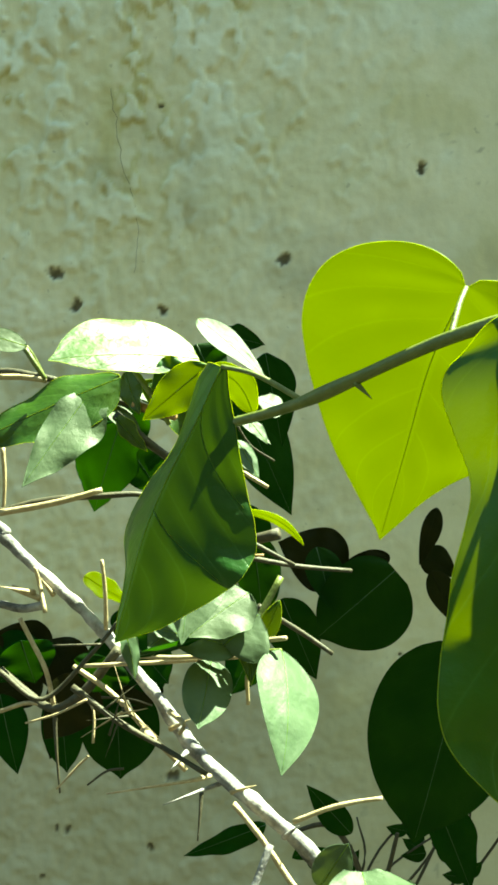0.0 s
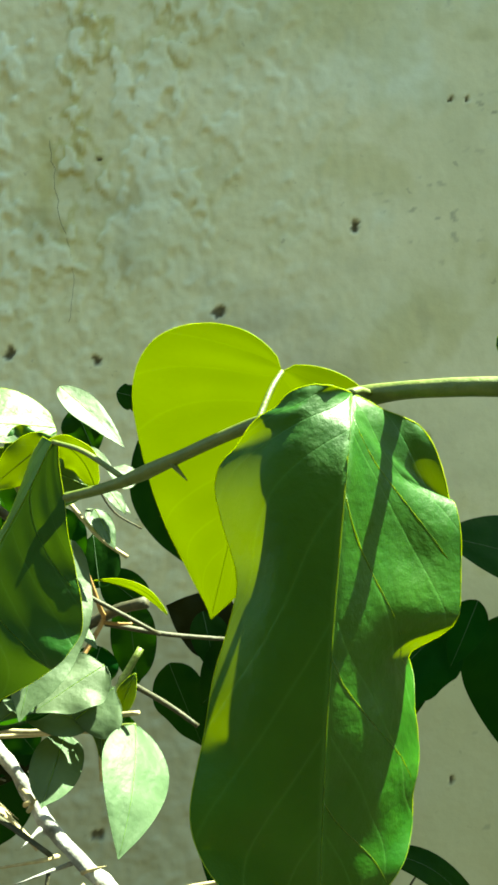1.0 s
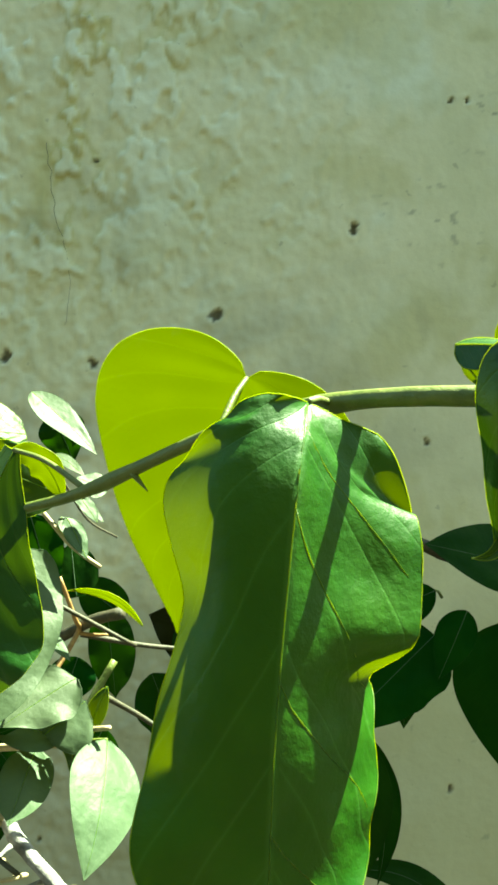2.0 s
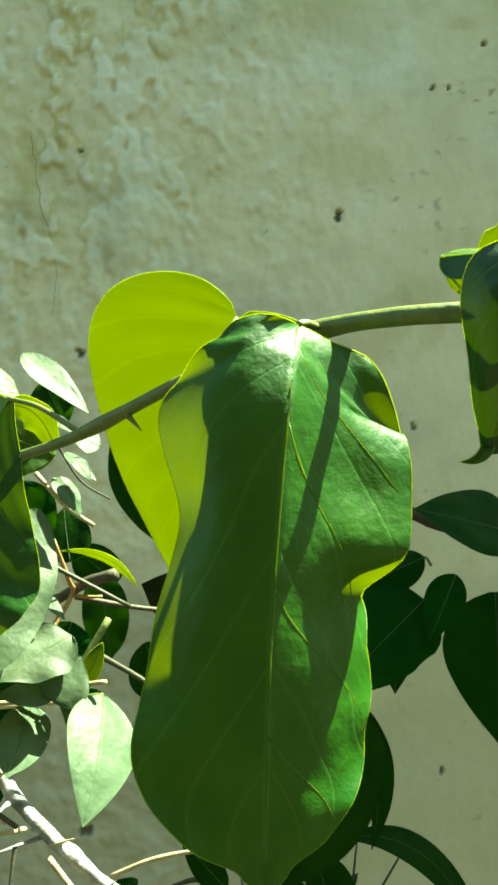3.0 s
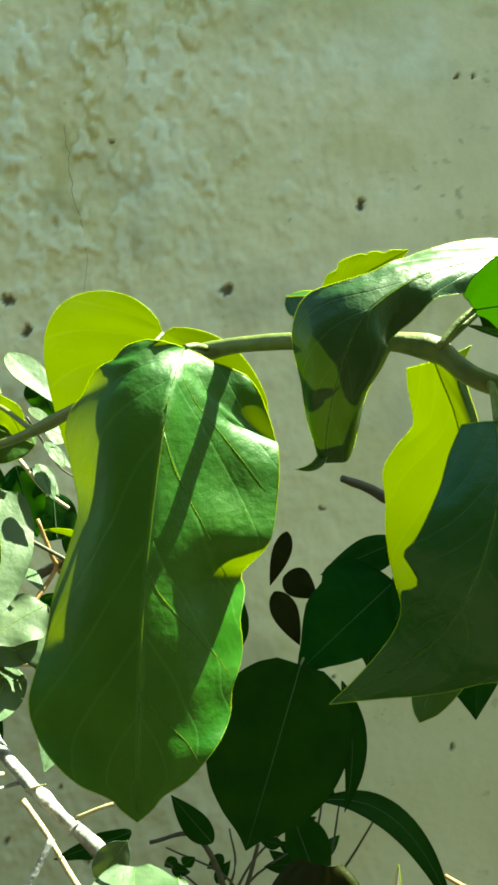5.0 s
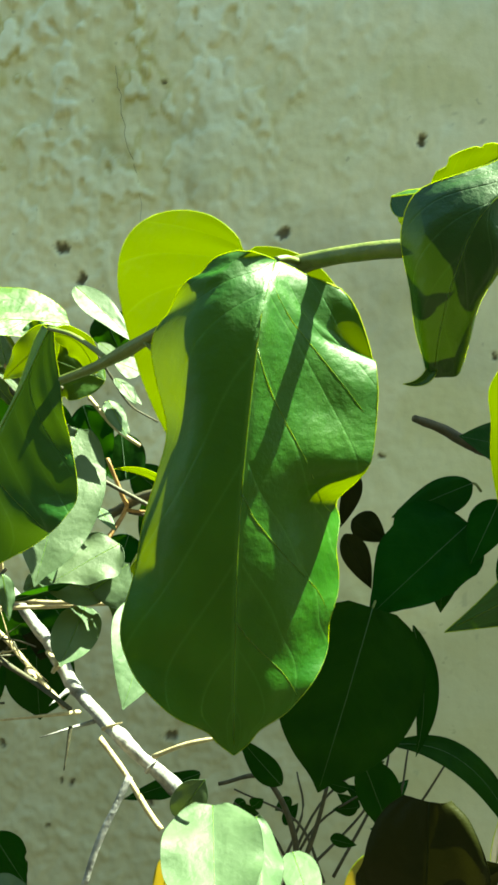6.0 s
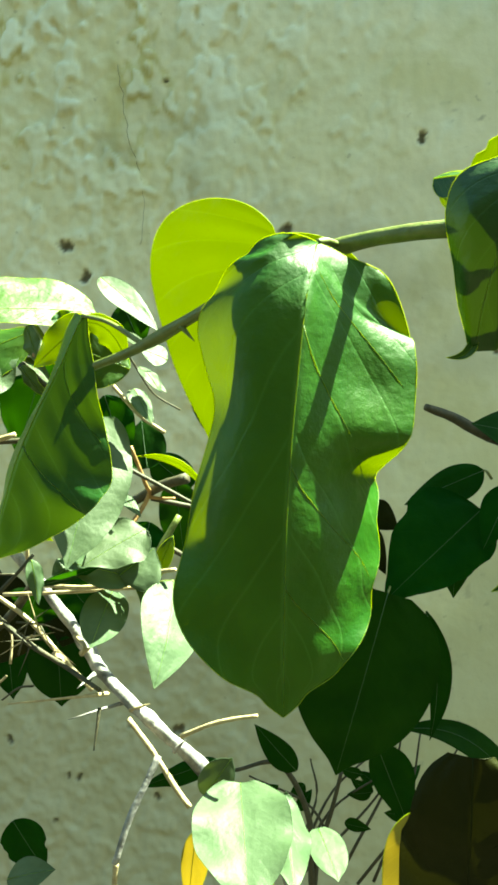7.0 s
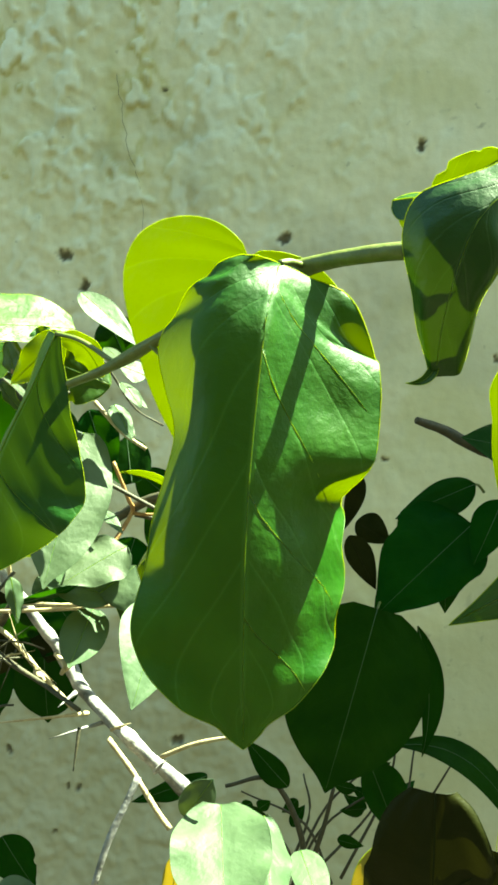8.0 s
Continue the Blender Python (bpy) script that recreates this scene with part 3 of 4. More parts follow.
# the folded leaf at the end of the shoot
FOLD_L = ((0, 0.41), (0.06, 0.5), (0.13, 0.45), (0.2, 0.41), (0.28, 0.38), (0.36, 0.5), (0.44, 0.82), (0.52, 0.97), (0.6, 1.0), (0.68, 0.86), (0.76, 0.42), (0.84, 0.16), (0.92, 0.08), (1, 0.0))
FOLD_R = ((0, 0.06), (0.06, 0.16), (0.13, 0.31), (0.2, 0.46), (0.28, 0.63), (0.36, 0.77), (0.44, 0.91), (0.52, 1.0), (0.6, 1.0), (0.68, 0.96), (0.76, 0.81), (0.84, 0.6), (0.92, 0.36), (0.97, 0.13), (1, 0.0))
hanging_leaf(shoot, [(0.1444, 0.4000, 1.3540), (0.1351, 0.3990, 1.3356), (0.1267, 0.3980, 1.3208), (0.1189, 0.3970, 1.3043), (0.1135, 0.3960, 1.2879), (0.1079, 0.3950, 1.2693)], (0.0219, 0.0344), FOLD_L, FOLD_R,
             ((0, 30, 60), (0.4, 55, 66), (0.75, 50, 60), (1, 20, 20)), ((0, 8, 14), (1, 0, 5)), face=(-0.2, -1, 0.0), uneven=0.03, ripple=0.04, ripples=2.2, seed=4, mat=LEAF_LOW_PASS, veins=2, petiole=S1,
             label="folded green leaf hanging from the shoot's end")
# the leaf that arches over and droops
ARCH_L = ((0, 0.34), (0.15, 0.40), (0.3, 0.42), (0.4, 0.36), (0.48, 0.35), (0.55, 0.47), (0.62, 0.70), (0.7, 0.70), (0.8, 0.55), (0.9, 0.32), (0.96, 0.16), (1, 0.08))
ARCH_R = ((0, 0.3), (0.2, 0.34), (0.4, 0.32), (0.5, 0.45), (0.62, 0.66), (0.72, 0.70), (0.82, 0.58), (0.93, 0.58), (1, 0.5))
hanging_leaf(shoot, [(0.3180, 0.3040, 1.3790), (0.3040, 0.2990, 1.3790), (0.2935, 0.2935, 1.3765), (0.2840, 0.2880, 1.3735), (0.2755, 0.2845, 1.3690), (0.2685, 0.2815, 1.3625), (0.2645, 0.2840, 1.3533), (0.2620, 0.2900, 1.3430), (0.2612, 0.2990, 1.3325)], (0.021, 0.020), ARCH_L, ARCH_R,
             ((0, 5, 10), (0.42, 5, 10), (0.5, 12, 20), (0.62, 18, 30), (0.72, 6, 40), (0.85, 4, 66), (1, 5, 60)), ((0, 5, 25), (0.42, 10, 40), (0.52, 45, 60), (0.7, 14, 80), (1, 5, 76)),
             mat=LEAF_DIMMED, face=(0.34, -0.62, 0.70), face_tip=(0.0, -1, 0.15), turn=(0.36, 0.6), uneven=0.05, ripple=0.06, ripples=3.0, seed=5, petiole=(0.2850, 0.2830, 1.3570), label="glossy leaf arched over the stem, its dark tip drooping")
leaf(shoot, (0.2620, 0.3030, 1.3714), (0.2807, 0.2940, 1.3798), (0.0044, 0.0050), face=(-0.6, -0.8, -0.3), seed=5.7, wave=0.03, waves=3, bite=0.6, rows=60)
leaf(shoot, (0.2532, 0.2985, 1.3708), (0.2627, 0.2900, 1.3690), (0.0050, 0.0030), face=(-0.1, -0.45, 0.9), fold=-55, fold_r=4, mat=LEAF_DIMMED, shape="round", seed=5.9)
leaf(shoot, (0.2547, 0.2995, 1.3679), (0.2587, 0.2970, 1.3619), (0.0013, 0.0013), face=(-0.45, -0.9, -0.2), seed=5.8, thick=0.0006)
leaf(shoot, (0.2614, 0.2985, 1.3363), (0.2546, 0.2960, 1.3315), (0.0012, 0.0014), via=(0.2606, 0.2980, 1.3307), face=(-0.3, -0.9, 0.2), fold=20, seed=5.6, thick=0.0006)
LONG_L = ((0, 0.33), (0.06, 0.4), (0.13, 0.45), (0.2, 0.52), (0.28, 0.79), (0.36, 1.0), (0.44, 0.98), (0.52, 0.96), (0.6, 0.83), (0.68, 0.58), (0.76, 0.36), (0.84, 0.24), (0.92, 0.18), (0.97, 0.1), (1, 0.0))
LONG_R = ((0, 0.8), (0.06, 0.5), (0.2, 0.4), (0.5, 0.5), (0.68, 0.9), (0.84, 0.6), (0.95, 0.3), (1, 0.0))
hanging_leaf(shoot, [(0.2880, 0.3080, 1.3560), (0.2945, 0.3120, 1.3380), (0.2955, 0.3180, 1.3120), (0.2900, 0.3180, 1.2850), (0.2835, 0.3120, 1.2685)], (0.0224, 0.0127), LONG_L, LONG_R,
             ((0, 0, 5), (1, 0, 5)), ((0, 20, 60), (1, 10, 40)), face=(-0.55, -0.83, 0), uneven=0.04, ripple=0.03, ripples=3.0, seed=6, petiole=S5, label="long leaf glowing yellow-green in the sun")
CHEWED_L = ((0, 0.5), (0.1, 0.7), (0.3, 0.85), (0.45, 0.95), (0.52, 1.0), (0.565, 0.7), (0.6, 0.66), (0.64, 0.8), (0.72, 0.6), (0.85, 0.3), (0.94, 0.1), (1, 0))
CHEWED_R = ((0, 0.5), (0.15, 0.85), (0.35, 1), (0.55, 0.85), (0.7, 0.5), (0.85, 0.22), (0.94, 0.08), (1, 0))
hanging_leaf(shoot, [(0.2909, 0.2580, 1.3410), (0.2887, 0.2500, 1.3268), (0.2844, 0.2510, 1.3123), (0.2775, 0.2630, 1.2983), (0.2604, 0.2800, 1.2831)], (0.013, 0.028), CHEWED_L, CHEWED_R,
             ((0, 5, 25), (1, 5, 10)), ((0, 8, 25), (1, 5, 10)), mat=LEAF_DIMMED, face=(-0.15, -1, 0.05), uneven=0.06, ripple=0.05, ripples=3.0, seed=7, petiole=(0.2990, 0.3000, 1.3500), label="dark green leaf with chewed edges and a pointed tip")
leaf(shoot, (0.2930, 0.2860, 1.3650), (0.3500, 0.2520, 1.3600), (0.020, 0.022), via=(0.3200, 0.2720, 1.3670), face=(-0.1, -0.40, -0.9), mat=LEAF_SHADED, seed=8, shape="round",
     petiole=(0.2850, 0.2830, 1.3570), label="bluish green leaf seen from below")
leaf(shoot, (0.2920, 0.2880, 1.3620), (0.3070, 0.2780, 1.3540), (0.0010, 0.0020), face=(-0.2, -0.45, 0.87), mat=LEAF_YOUNG, seed=8.5, shape="lance")

# ---------------------------------------------------------------- cluster by the woody branch
bush = thing("vine_cluster", (-0.15, 0.62, 0.0), "tangled leafy vine with pale sunlit leaves", "vine")
stem(bush, [(0.1670, 0.5000, 1.2730), (0.1160, 0.4900, 1.3030), (0.0880, 0.4850, 1.3070), (0.0460, 0.4850, 1.3020), (-0.05, 0.5, 1.27), (-0.16, 0.58, 1.0), (-0.15, 0.62, 0.0)], 0.0009, 0.0022, BROWN)
stem(bush, [(0.1260, 0.4700, 1.3340), (0.1050, 0.4800, 1.3430), (0.0660, 0.4800, 1.3570), (0.0330, 0.4900, 1.3570), (-0.06, 0.52, 1.33), (-0.17, 0.60, 1.0), (-0.15, 0.62, 0.0)], 0.0010, 0.0022, BROWN)
leaf(bush, (0.1326, 0.4620, 1.3603), (0.0824, 0.4300, 1.3600), (0.0215, 0.0085), via=(0.1075, 0.4440, 1.3640), face=(0.33, -0.66, 0.67), fold=-4, wave=0.02, uneven=0.05, veins=5, seed=11, mat=LEAF, shape="round", rows=44, cols=14, label="broad leaf with a white sun glare")
leaf(bush, (0.1320, 0.4750, 1.3770), (0.1580, 0.4670, 1.3520), (0.0081, 0.0071), face=(0.5, -0.63, 0.58), fold=6, seed=12, mat=LEAF_YOUNG)
leaf(bush, (0.1000, 0.4750, 1.3550), (0.0400, 0.4650, 1.3300), (0.0130, 0.0160), face=(0.34, -0.68, 0.64), fold=-10, wave=0.10, seed=13)
leaf(bush, (0.0890, 0.4750, 1.3510), (0.0670, 0.4450, 1.3150), (0.0081, 0.0140), face=(0.3, -0.7, 0.62), wave=0.10, bite=0.2, seed=14, mat=LEAF_YOUNG)
leaf(bush, (0.0950, 0.5000, 1.3370), (0.0820, 0.5000, 1.2990), (0.0160, 0.0140), face=(0, -1, 0.1), mat=LEAF_SHADED, seed=15, bite=0.3)
leaf(bush, (0.0630, 0.4750, 1.3690), (0.0410, 0.4700, 1.3760), (0.0051, 0.0061), face=(0, -0.8, 0.6), mat=LEAF_YOUNG, seed=16, petiole=(0.0680, 0.4800, 1.3570))
leaf(bush, (0.1430, 0.4750, 1.3370), (0.1070, 0.4700, 1.3530), (0.0100, 0.0140), face=(0, -0.9, 0.2), seed=17, wave=0.1, bite=0.3)
leaf(bush, (0.1310, 0.4720, 1.3170), (0.1250, 0.4280, 1.2590), (0.0160, 0.0170), face=(0.45, -0.6, 0.65), fold=5, shape="round", wave=0.08, seed=18, mat=LEAF_YOUNG, veins=5)
leaf(bush, (0.1440, 0.4620, 1.2480), (0.1100, 0.4650, 1.2560), (0.0120, 0.0091), face=(0.35, -0.62, 0.68), seed=19, mat=LEAF_YOUNG)
leaf(bush, (0.1380, 0.4600, 1.2500), (0.1520, 0.4680, 1.2600), (0.0140, 0.0071), face=(0.4, -0.6, 0.68), seed=20, mat=LEAF_YOUNG, shape="round")
leaf(bush, (0.1600, 0.4650, 1.2460), (0.1580, 0.4250, 1.2130), (0.0130, 0.0150), via=(0.1640, 0.4380, 1.2330), face=(0.4, -0.75, 0.5), fold=6, fold_r=-14, seed=21, mat=LEAF_YOUNG, veins=5, petiole=(0.1470, 0.4700, 1.2420), label="small pale green leaf in direct sun")
leaf(bush, (0.1320, 0.4700, 1.2410), (0.1280, 0.4450, 1.2230), (0.0091, 0.0100), face=(0.2, -0.75, 0.6), seed=22, shape="round", mat=LEAF_YOUNG)
leaf(bush, (0.1710, 0.4900, 1.2830), (0.1410, 0.4900, 1.2980), (0.0030, 0.0030), via=(0.1610, 0.4900, 1.2990), face=(-0.4, -0.7, -0.6), shape="lance", seed=23)
leaf(bush, (0.1600, 0.4680, 1.2650), (0.1510, 0.4660, 1.2450), (0.0040, 0.0040), face=(-0.4, -0.9, -0.2), shape="lance", seed=23.5)
leaf(bush, (0.1380, 0.4300, 1.3560), (0.1140, 0.4350, 1.3380), (0.0071, 0.0081), face=(-0.5, -0.9, -0.3), seed=23.6, wave=0.1)
leaf(bush, (0.1530, 0.4250, 1.3390), (0.1350, 0.4250, 1.3530), (0.0060, 0.0070), via=(0.1490, 0.4200, 1.3560), face=(-0.5, -0.9, -0.3), seed=23.7, wave=0.1)
leaf(bush, (0.1370, 0.5300, 1.2890), (0.1330, 0.5400, 1.3130), (0.0110, 0.0110), shape="round", mat=LEAF_SHADED, seed=24)
# twigs of the cluster
stem(bush, [(0.1360, 0.5000, 1.3020), (0.1410, 0.5050, 1.2840), (0.1410, 0.5100, 1.2770), (0.1310, 0.5000, 1.2600)], 0.0009, 0.0012, ORANGE, "twig", 5)
stem(bush, [(0.1410, 0.5100, 1.2770), (0.1480, 0.5100, 1.2760), (0.1540, 0.5100, 1.2760)], 0.0009, 0.0006, ORANGE, "twig", 4)
stem(bush, [(0.1320, 0.5150, 1.2740), (0.1470, 0.5100, 1.2820), (0.1610, 0.5050, 1.2860)], 0.0024, 0.0026, BROWN, "cut_twig", 4, label="cut brown twig end")
stem(bush, [(0.1420, 0.5120, 1.2760), (0.1680, 0.5200, 1.2690), (0.1940, 0.5300, 1.2640)], 0.0012, 0.001, BROWN, "twig", 4)
stem(bush, [(0.1470, 0.4700, 1.2420), (0.1510, 0.4750, 1.2550), (0.1610, 0.4800, 1.2720)], 0.0016, 0.0014, GREEN_STEM, "twig", 5)
stem(bush, [(0.1460, 0.4680, 1.2240), (0.1460, 0.4680, 1.2350), (0.1470, 0.4700, 1.2420), (0.1150, 0.4750, 1.2400), (0.0790, 0.4800, 1.2380)], 0.0008, 0.0009, TWIG, "twig", 5)
stem(bush, [(0.1510, 0.4900, 1.2580), (0.1700, 0.5000, 1.2430), (0.1820, 0.5000, 1.2340)], 0.0013, 0.0010, BROWN, "twig", 4)

# ---------------------------------------------------------------- thorny woody branch
branch = thing("thorny_branch", (0.30, 0.48, 0.0), "grey woody branch with long thorns and dry side twigs", "branch")
stem(branch, [(-0.0600, 0.52, 1.36), (0.0310, 0.5120, 1.2970), (0.0410, 0.5100, 1.2860), (0.0800, 0.5000, 1.2510), (0.1080, 0.4900, 1.2190), (0.1270, 0.4780, 1.1980), (0.1550, 0.4620, 1.1800), (0.1780, 0.4740, 1.1480), (0.2040, 0.485, 1.10), (0.2600, 0.485, 0.8), (0.3000, 0.48, 0.0)], 0.0021, 0.0036, WOOD, steps=22, knots=0.45)
thorn(branch, (0.1340, 0.4750, 1.1900), (0.1110, 0.4650, 1.1860), 0.0011, WOOD)
thorn(branch, (0.0530, 0.5050, 1.2640), (0.0430, 0.4900, 1.2700), 0.0013)

# ---------------------------------------------------------------- pale leaves low down
low = thing("low_vine", (0.16, 0.50, 0.0), "low vine tip with overlapping pale green leaves", "vine")
stem(low, [(0.1880, 0.4520, 1.1610), (0.1910, 0.4550, 1.1380), (0.1950, 0.4600, 1.1050), (0.17, 0.48, 0.9), (0.16, 0.50, 0.0)], 0.0015, 0.004, GREEN_STEM)
leaf(low, (0.1870, 0.4500, 1.1650), (0.1940, 0.4020, 1.1410), (0.0200, 0.0190), face=(0.1, -0.75, 0.6), fold=9, wave=0.08, uneven=0.1, shape="round", seed=31, mat=LEAF_YOUNG, veins=5, label="pale green rounded leaf in full sun")
leaf(low, (0.1710, 0.4550, 1.1570), (0.1830, 0.4580, 1.1720), (0.0070, 0.0070), face=(0.2, -0.8, 0.5), seed=32, mat=LEAF_YOUNG, shape="round")
leaf(low, (0.2040, 0.4550, 1.1580), (0.2100, 0.4100, 1.1410), (0.0100, 0.0110), face=(0.3, -0.8, 0.5), fold=-20, seed=33, mat=LEAF_YOUNG, wave=0.15)
leaf(low, (0.2180, 0.4600, 1.1410), (0.2260, 0.4350, 1.1320), (0.0070, 0.0080), face=(0.2, -0.7, 0.68), seed=34, mat=LEAF_YOUNG, shape="round")
leaf(low, (0.1660, 0.4600, 1.1390), (0.1610, 0.4600, 1.1040), (0.0051, 0.0071), face=(-0.2, -1, 0.1), seed=35, mat=LEAF_YELLOW)

# ---------------------------------------------------------------- brown leaves at the front
old = thing("old_leaves", (0.34, 0.36, 0.0), "browning and yellow leaves on a low stem", "vine")
stem(old, [(0.2680, 0.3350, 1.1900), (0.2780, 0.3350, 1.1730), (0.30, 0.34, 1.0), (0.34, 0.36, 0.0)], 0.002, 0.004, BROWN)
leaf(old, (0.2585, 0.2970, 1.2410), (0.2520, 0.3080, 1.1700), (0.0170, 0.0155), via=(0.2570, 0.2930, 1.2060), face=(-0.15, -1, 0.0), fold=-7, curl=-14, shape="round", mat=LEAF_BROWN_SHADED, seed=41, wave=0.14, waves=2.2, uneven=0.22, bite=0.2, rows=44, cols=14, label="large curled browning leaf in shade")
leaf(old, (0.2600, 0.2965, 1.2190), (0.2748, 0.2975, 1.2270), (0.0060, 0.0070), face=(0.1, -1, 0.0), fold=-12, mat=LEAF_BROWN_SHADED, seed=47, wave=0.06)
leaf(old, (0.2510, 0.3250, 1.2150), (0.2390, 0.3200, 1.1870), (0.0071, 0.0071), face=(-0.3, -1, 0.1), mat=LEAF_YELLOW, seed=42)
leaf(old, (0.2870, 0.3300, 1.2040), (0.2830, 0.3250, 1.1740), (0.0130, 0.0140), face=(0.1, -1, 0.2), mat=LEAF_YELLOW, shape="round", seed=43, fold=-15)
leaf(old, (0.2840, 0.3220, 1.2080), (0.2960, 0.3200, 1.1940), (0.0040, 0.0051), via=(0.2940, 0.3180, 1.2090), face=(0.2, -0.9, 0.4), mat=LEAF_ORANGE, shape="round", seed=45, fold=-10, label="orange curled leaf edge")
leaf(old, (0.2940, 0.3260, 1.1900), (0.3100, 0.3220, 1.1920), (0.0020, 0.0020), face=(0.1, -0.7, 0.7), mat=LEAF_DRY, shape="lance", seed=46)
leaf(old, (0.2760, 0.3220, 1.2090), (0.2790, 0.3220, 1.2290), (0.0020, 0.0020), face=(0, -1, 0.1), mat=LEAF_DRY, shape="lance", seed=44, fold=20, label="narrow dry curled leaf")
stem(old, [(0.2970, 0.3600, 1.2070), (0.3100, 0.3600, 1.1980), (0.3290, 0.3600, 1.1750), (0.3430, 0.3600, 1.1500)], 0.0006, 0.0015, ORANGE, "twig", 5)

# ---------------------------------------------------------------- shaded leaves behind
back = thing("shaded_vine", (0.66, 0.72, 0.0), "dark leafy vine in the shade of the wall", "vine")
stem(back, [(0.2840, 0.6200, 1.3120), (0.3010, 0.6300, 1.3050), (0.3190, 0.6300, 1.2950), (0.3550, 0.6400, 1.2830), (0.62, 0.68, 1.2), (0.66, 0.72, 0.0)], 0.0022, 0.006, BROWN)
stem(back, [(0.1580, 0.6600, 1.0770), (0.1880, 0.6600, 1.0810), (0.2060, 0.6600, 1.0440), (0.2070, 0.6600, 0.9900), (0.22, 0.68, 0.8), (0.24, 0.70, 0.0)], 0.0013, 0.003, BROWN)
stem(back, [(0.2280, 0.6600, 1.0760), (0.2210, 0.6600, 1.0510), (0.2110, 0.6600, 1.0210), (0.2070, 0.6600, 0.9900)], 0.0012, 0.002, BROWN, "twig")
leaf(back, (0.2570, 0.5850, 1.2110), (0.2250, 0.5750, 1.1120), (0.0390, 0.0400), face=(0.1, -1, 0.3), shape="round", fold=-8, mat=LEAF_SHADED, seed=51, rows=36, cols=10, veins=5, petiole=(0.2660, 0.6200, 1.2150), label="broad dark heart-shaped leaf in shade")
leaf(back, (0.3110, 0.6000, 1.2540), (0.2540, 0.5900, 1.2040), (0.0320, 0.0230), face=(0, -0.9, 0.4), shape="heart", mat=LEAF_SHADED, seed=52, petiole=(0.3240, 0.6300, 1.2580), bite=0.15)
leaf(back, (0.3160, 0.6200, 1.2740), (0.2700, 0.6200, 1.2550), (0.0100, 0.0120), face=(0, -0.9, 0.4), mat=LEAF_SHADED, seed=53, petiole=(0.3240, 0.6400, 1.2670))
leaf(back, (0.3650, 0.6000, 1.2860), (0.3050, 0.5900, 1.3030), (0.0220, 0.0180), face=(0, -0.8, 0.6), mat=LEAF_SHADED, seed=54)
leaf(back, (0.3260, 0.5900, 1.2680), (0.3090, 0.5850, 1.2340), (0.0110, 0.0100), mat=LEAF_SHADED, seed=55)
leaf(back, (0.3780, 0.7000, 1.2400), (0.3740, 0.6900, 1.1450), (0.0351, 0.0301), face=(0.2, -1, 0.2), mat=LEAF_SHADED, seed=56, fold=-10)
leaf(back, (0.3960, 0.6600, 1.2610), (0.3700, 0.6600, 1.1900), (0.0160, 0.0301), mat=LEAF_SHADED, seed=57)
leaf(back, (0.4370, 0.6000, 1.2100), (0.4340, 0.6000, 1.1320), (0.0230, 0.0331), face=(0, -1, 0.1), mat=LEAF_SHADED, seed=58)
leaf(back, (0.4420, 0.6000, 1.2070), (0.3860, 0.6000, 1.1800), (0.0160, 0.0200), face=(0, -0.9, 0.4), mat=LEAF_SHADED, seed=59)
leaf(back, (0.3000, 0.6200, 1.2510), (0.2970, 0.6200, 1.1990), (0.0130, 0.0140), mat=LEAF_SHADED, seed=60)
leaf(back, (0.2670, 0.6400, 1.1120), (0.3470, 0.6200, 1.0440), (0.0090, 0.0090), via=(0.3240, 0.6400, 1.1220), face=(0, -0.7, 0.7), shape="lance", mat=LEAF_SHADED, seed=61)
leaf(back, (0.2820, 0.6300, 1.1890), (0.2820, 0.6300, 1.1090), (0.0050, 0.0090), via=(0.2930, 0.6300, 1.1480), shape="lance", mat=LEAF_SHADED, seed=62)
leaf(back, (0.2510, 0.6500, 1.0980), (0.2700, 0.6500, 1.0440), (0.0110, 0.0160), mat=LEAF_SHADED, seed=63, wave=0.1)
leaf(back, (0.1990, 0.6550, 1.0790), (0.1730, 0.6550, 1.1100), (0.0080, 0.0090), mat=LEAF_SHADED, seed=64)
leaf(back, (0.1470, 0.6550, 1.0860), (0.0960, 0.6550, 1.0680), (0.0061, 0.0081), mat=LEAF_SHADED, seed=65, wave=0.2)
leaf(back, (0.1330, 0.7400, 1.3590), (0.1720, 0.7500, 1.2640), (0.0230, 0.0220), face=(0.2, -1, 0.3), shape="lance", mat=LEAF_SHADED, seed=66)
leaf(back, (0.1290, 0.6600, 1.3870), (0.1580, 0.6600, 1.3790), (0.0090, 0.0090), mat=LEAF_SHADED, seed=67, bite=0.5)
leaf(back, (0.1580, 0.6600, 1.3740), (0.1660, 0.6600, 1.3170), (0.0140, 0.0150), mat=LEAF_SHADED, seed=68, bite=0.5)
leaf(back, (0.1980, 0.6000, 1.2540), (0.1610, 0.6000, 1.2680), (0.0160, 0.0190), mat=LEAF_BROWN_SHADED, seed=69, wave=0.12)
leaf(back, (0.2210, 0.6000, 1.2580), (0.1900, 0.6000, 1.2510), (0.0061, 0.0071), mat=LEAF_BROWN_SHADED, seed=69.5, wave=0.12)
leaf(back, (0.1620, 0.6000, 1.2370), (0.1790, 0.6000, 1.1920), (0.0150, 0.0130), mat=LEAF_SHADED, seed=69.7, wave=0.15)
leaf(back, (0.1810, 0.5900, 1.2660), (0.1880, 0.5800, 1.2330), (0.0091, 0.0110), face=(0.2, -0.8, 0.6), mat=LEAF_SHADED, seed=69.8)
leaf(back, (0.2210, 0.5800, 1.2540), (0.1790, 0.5800, 1.2200), (0.0200, 0.0270), mat=LEAF_SHADED, seed=70, shape="round")
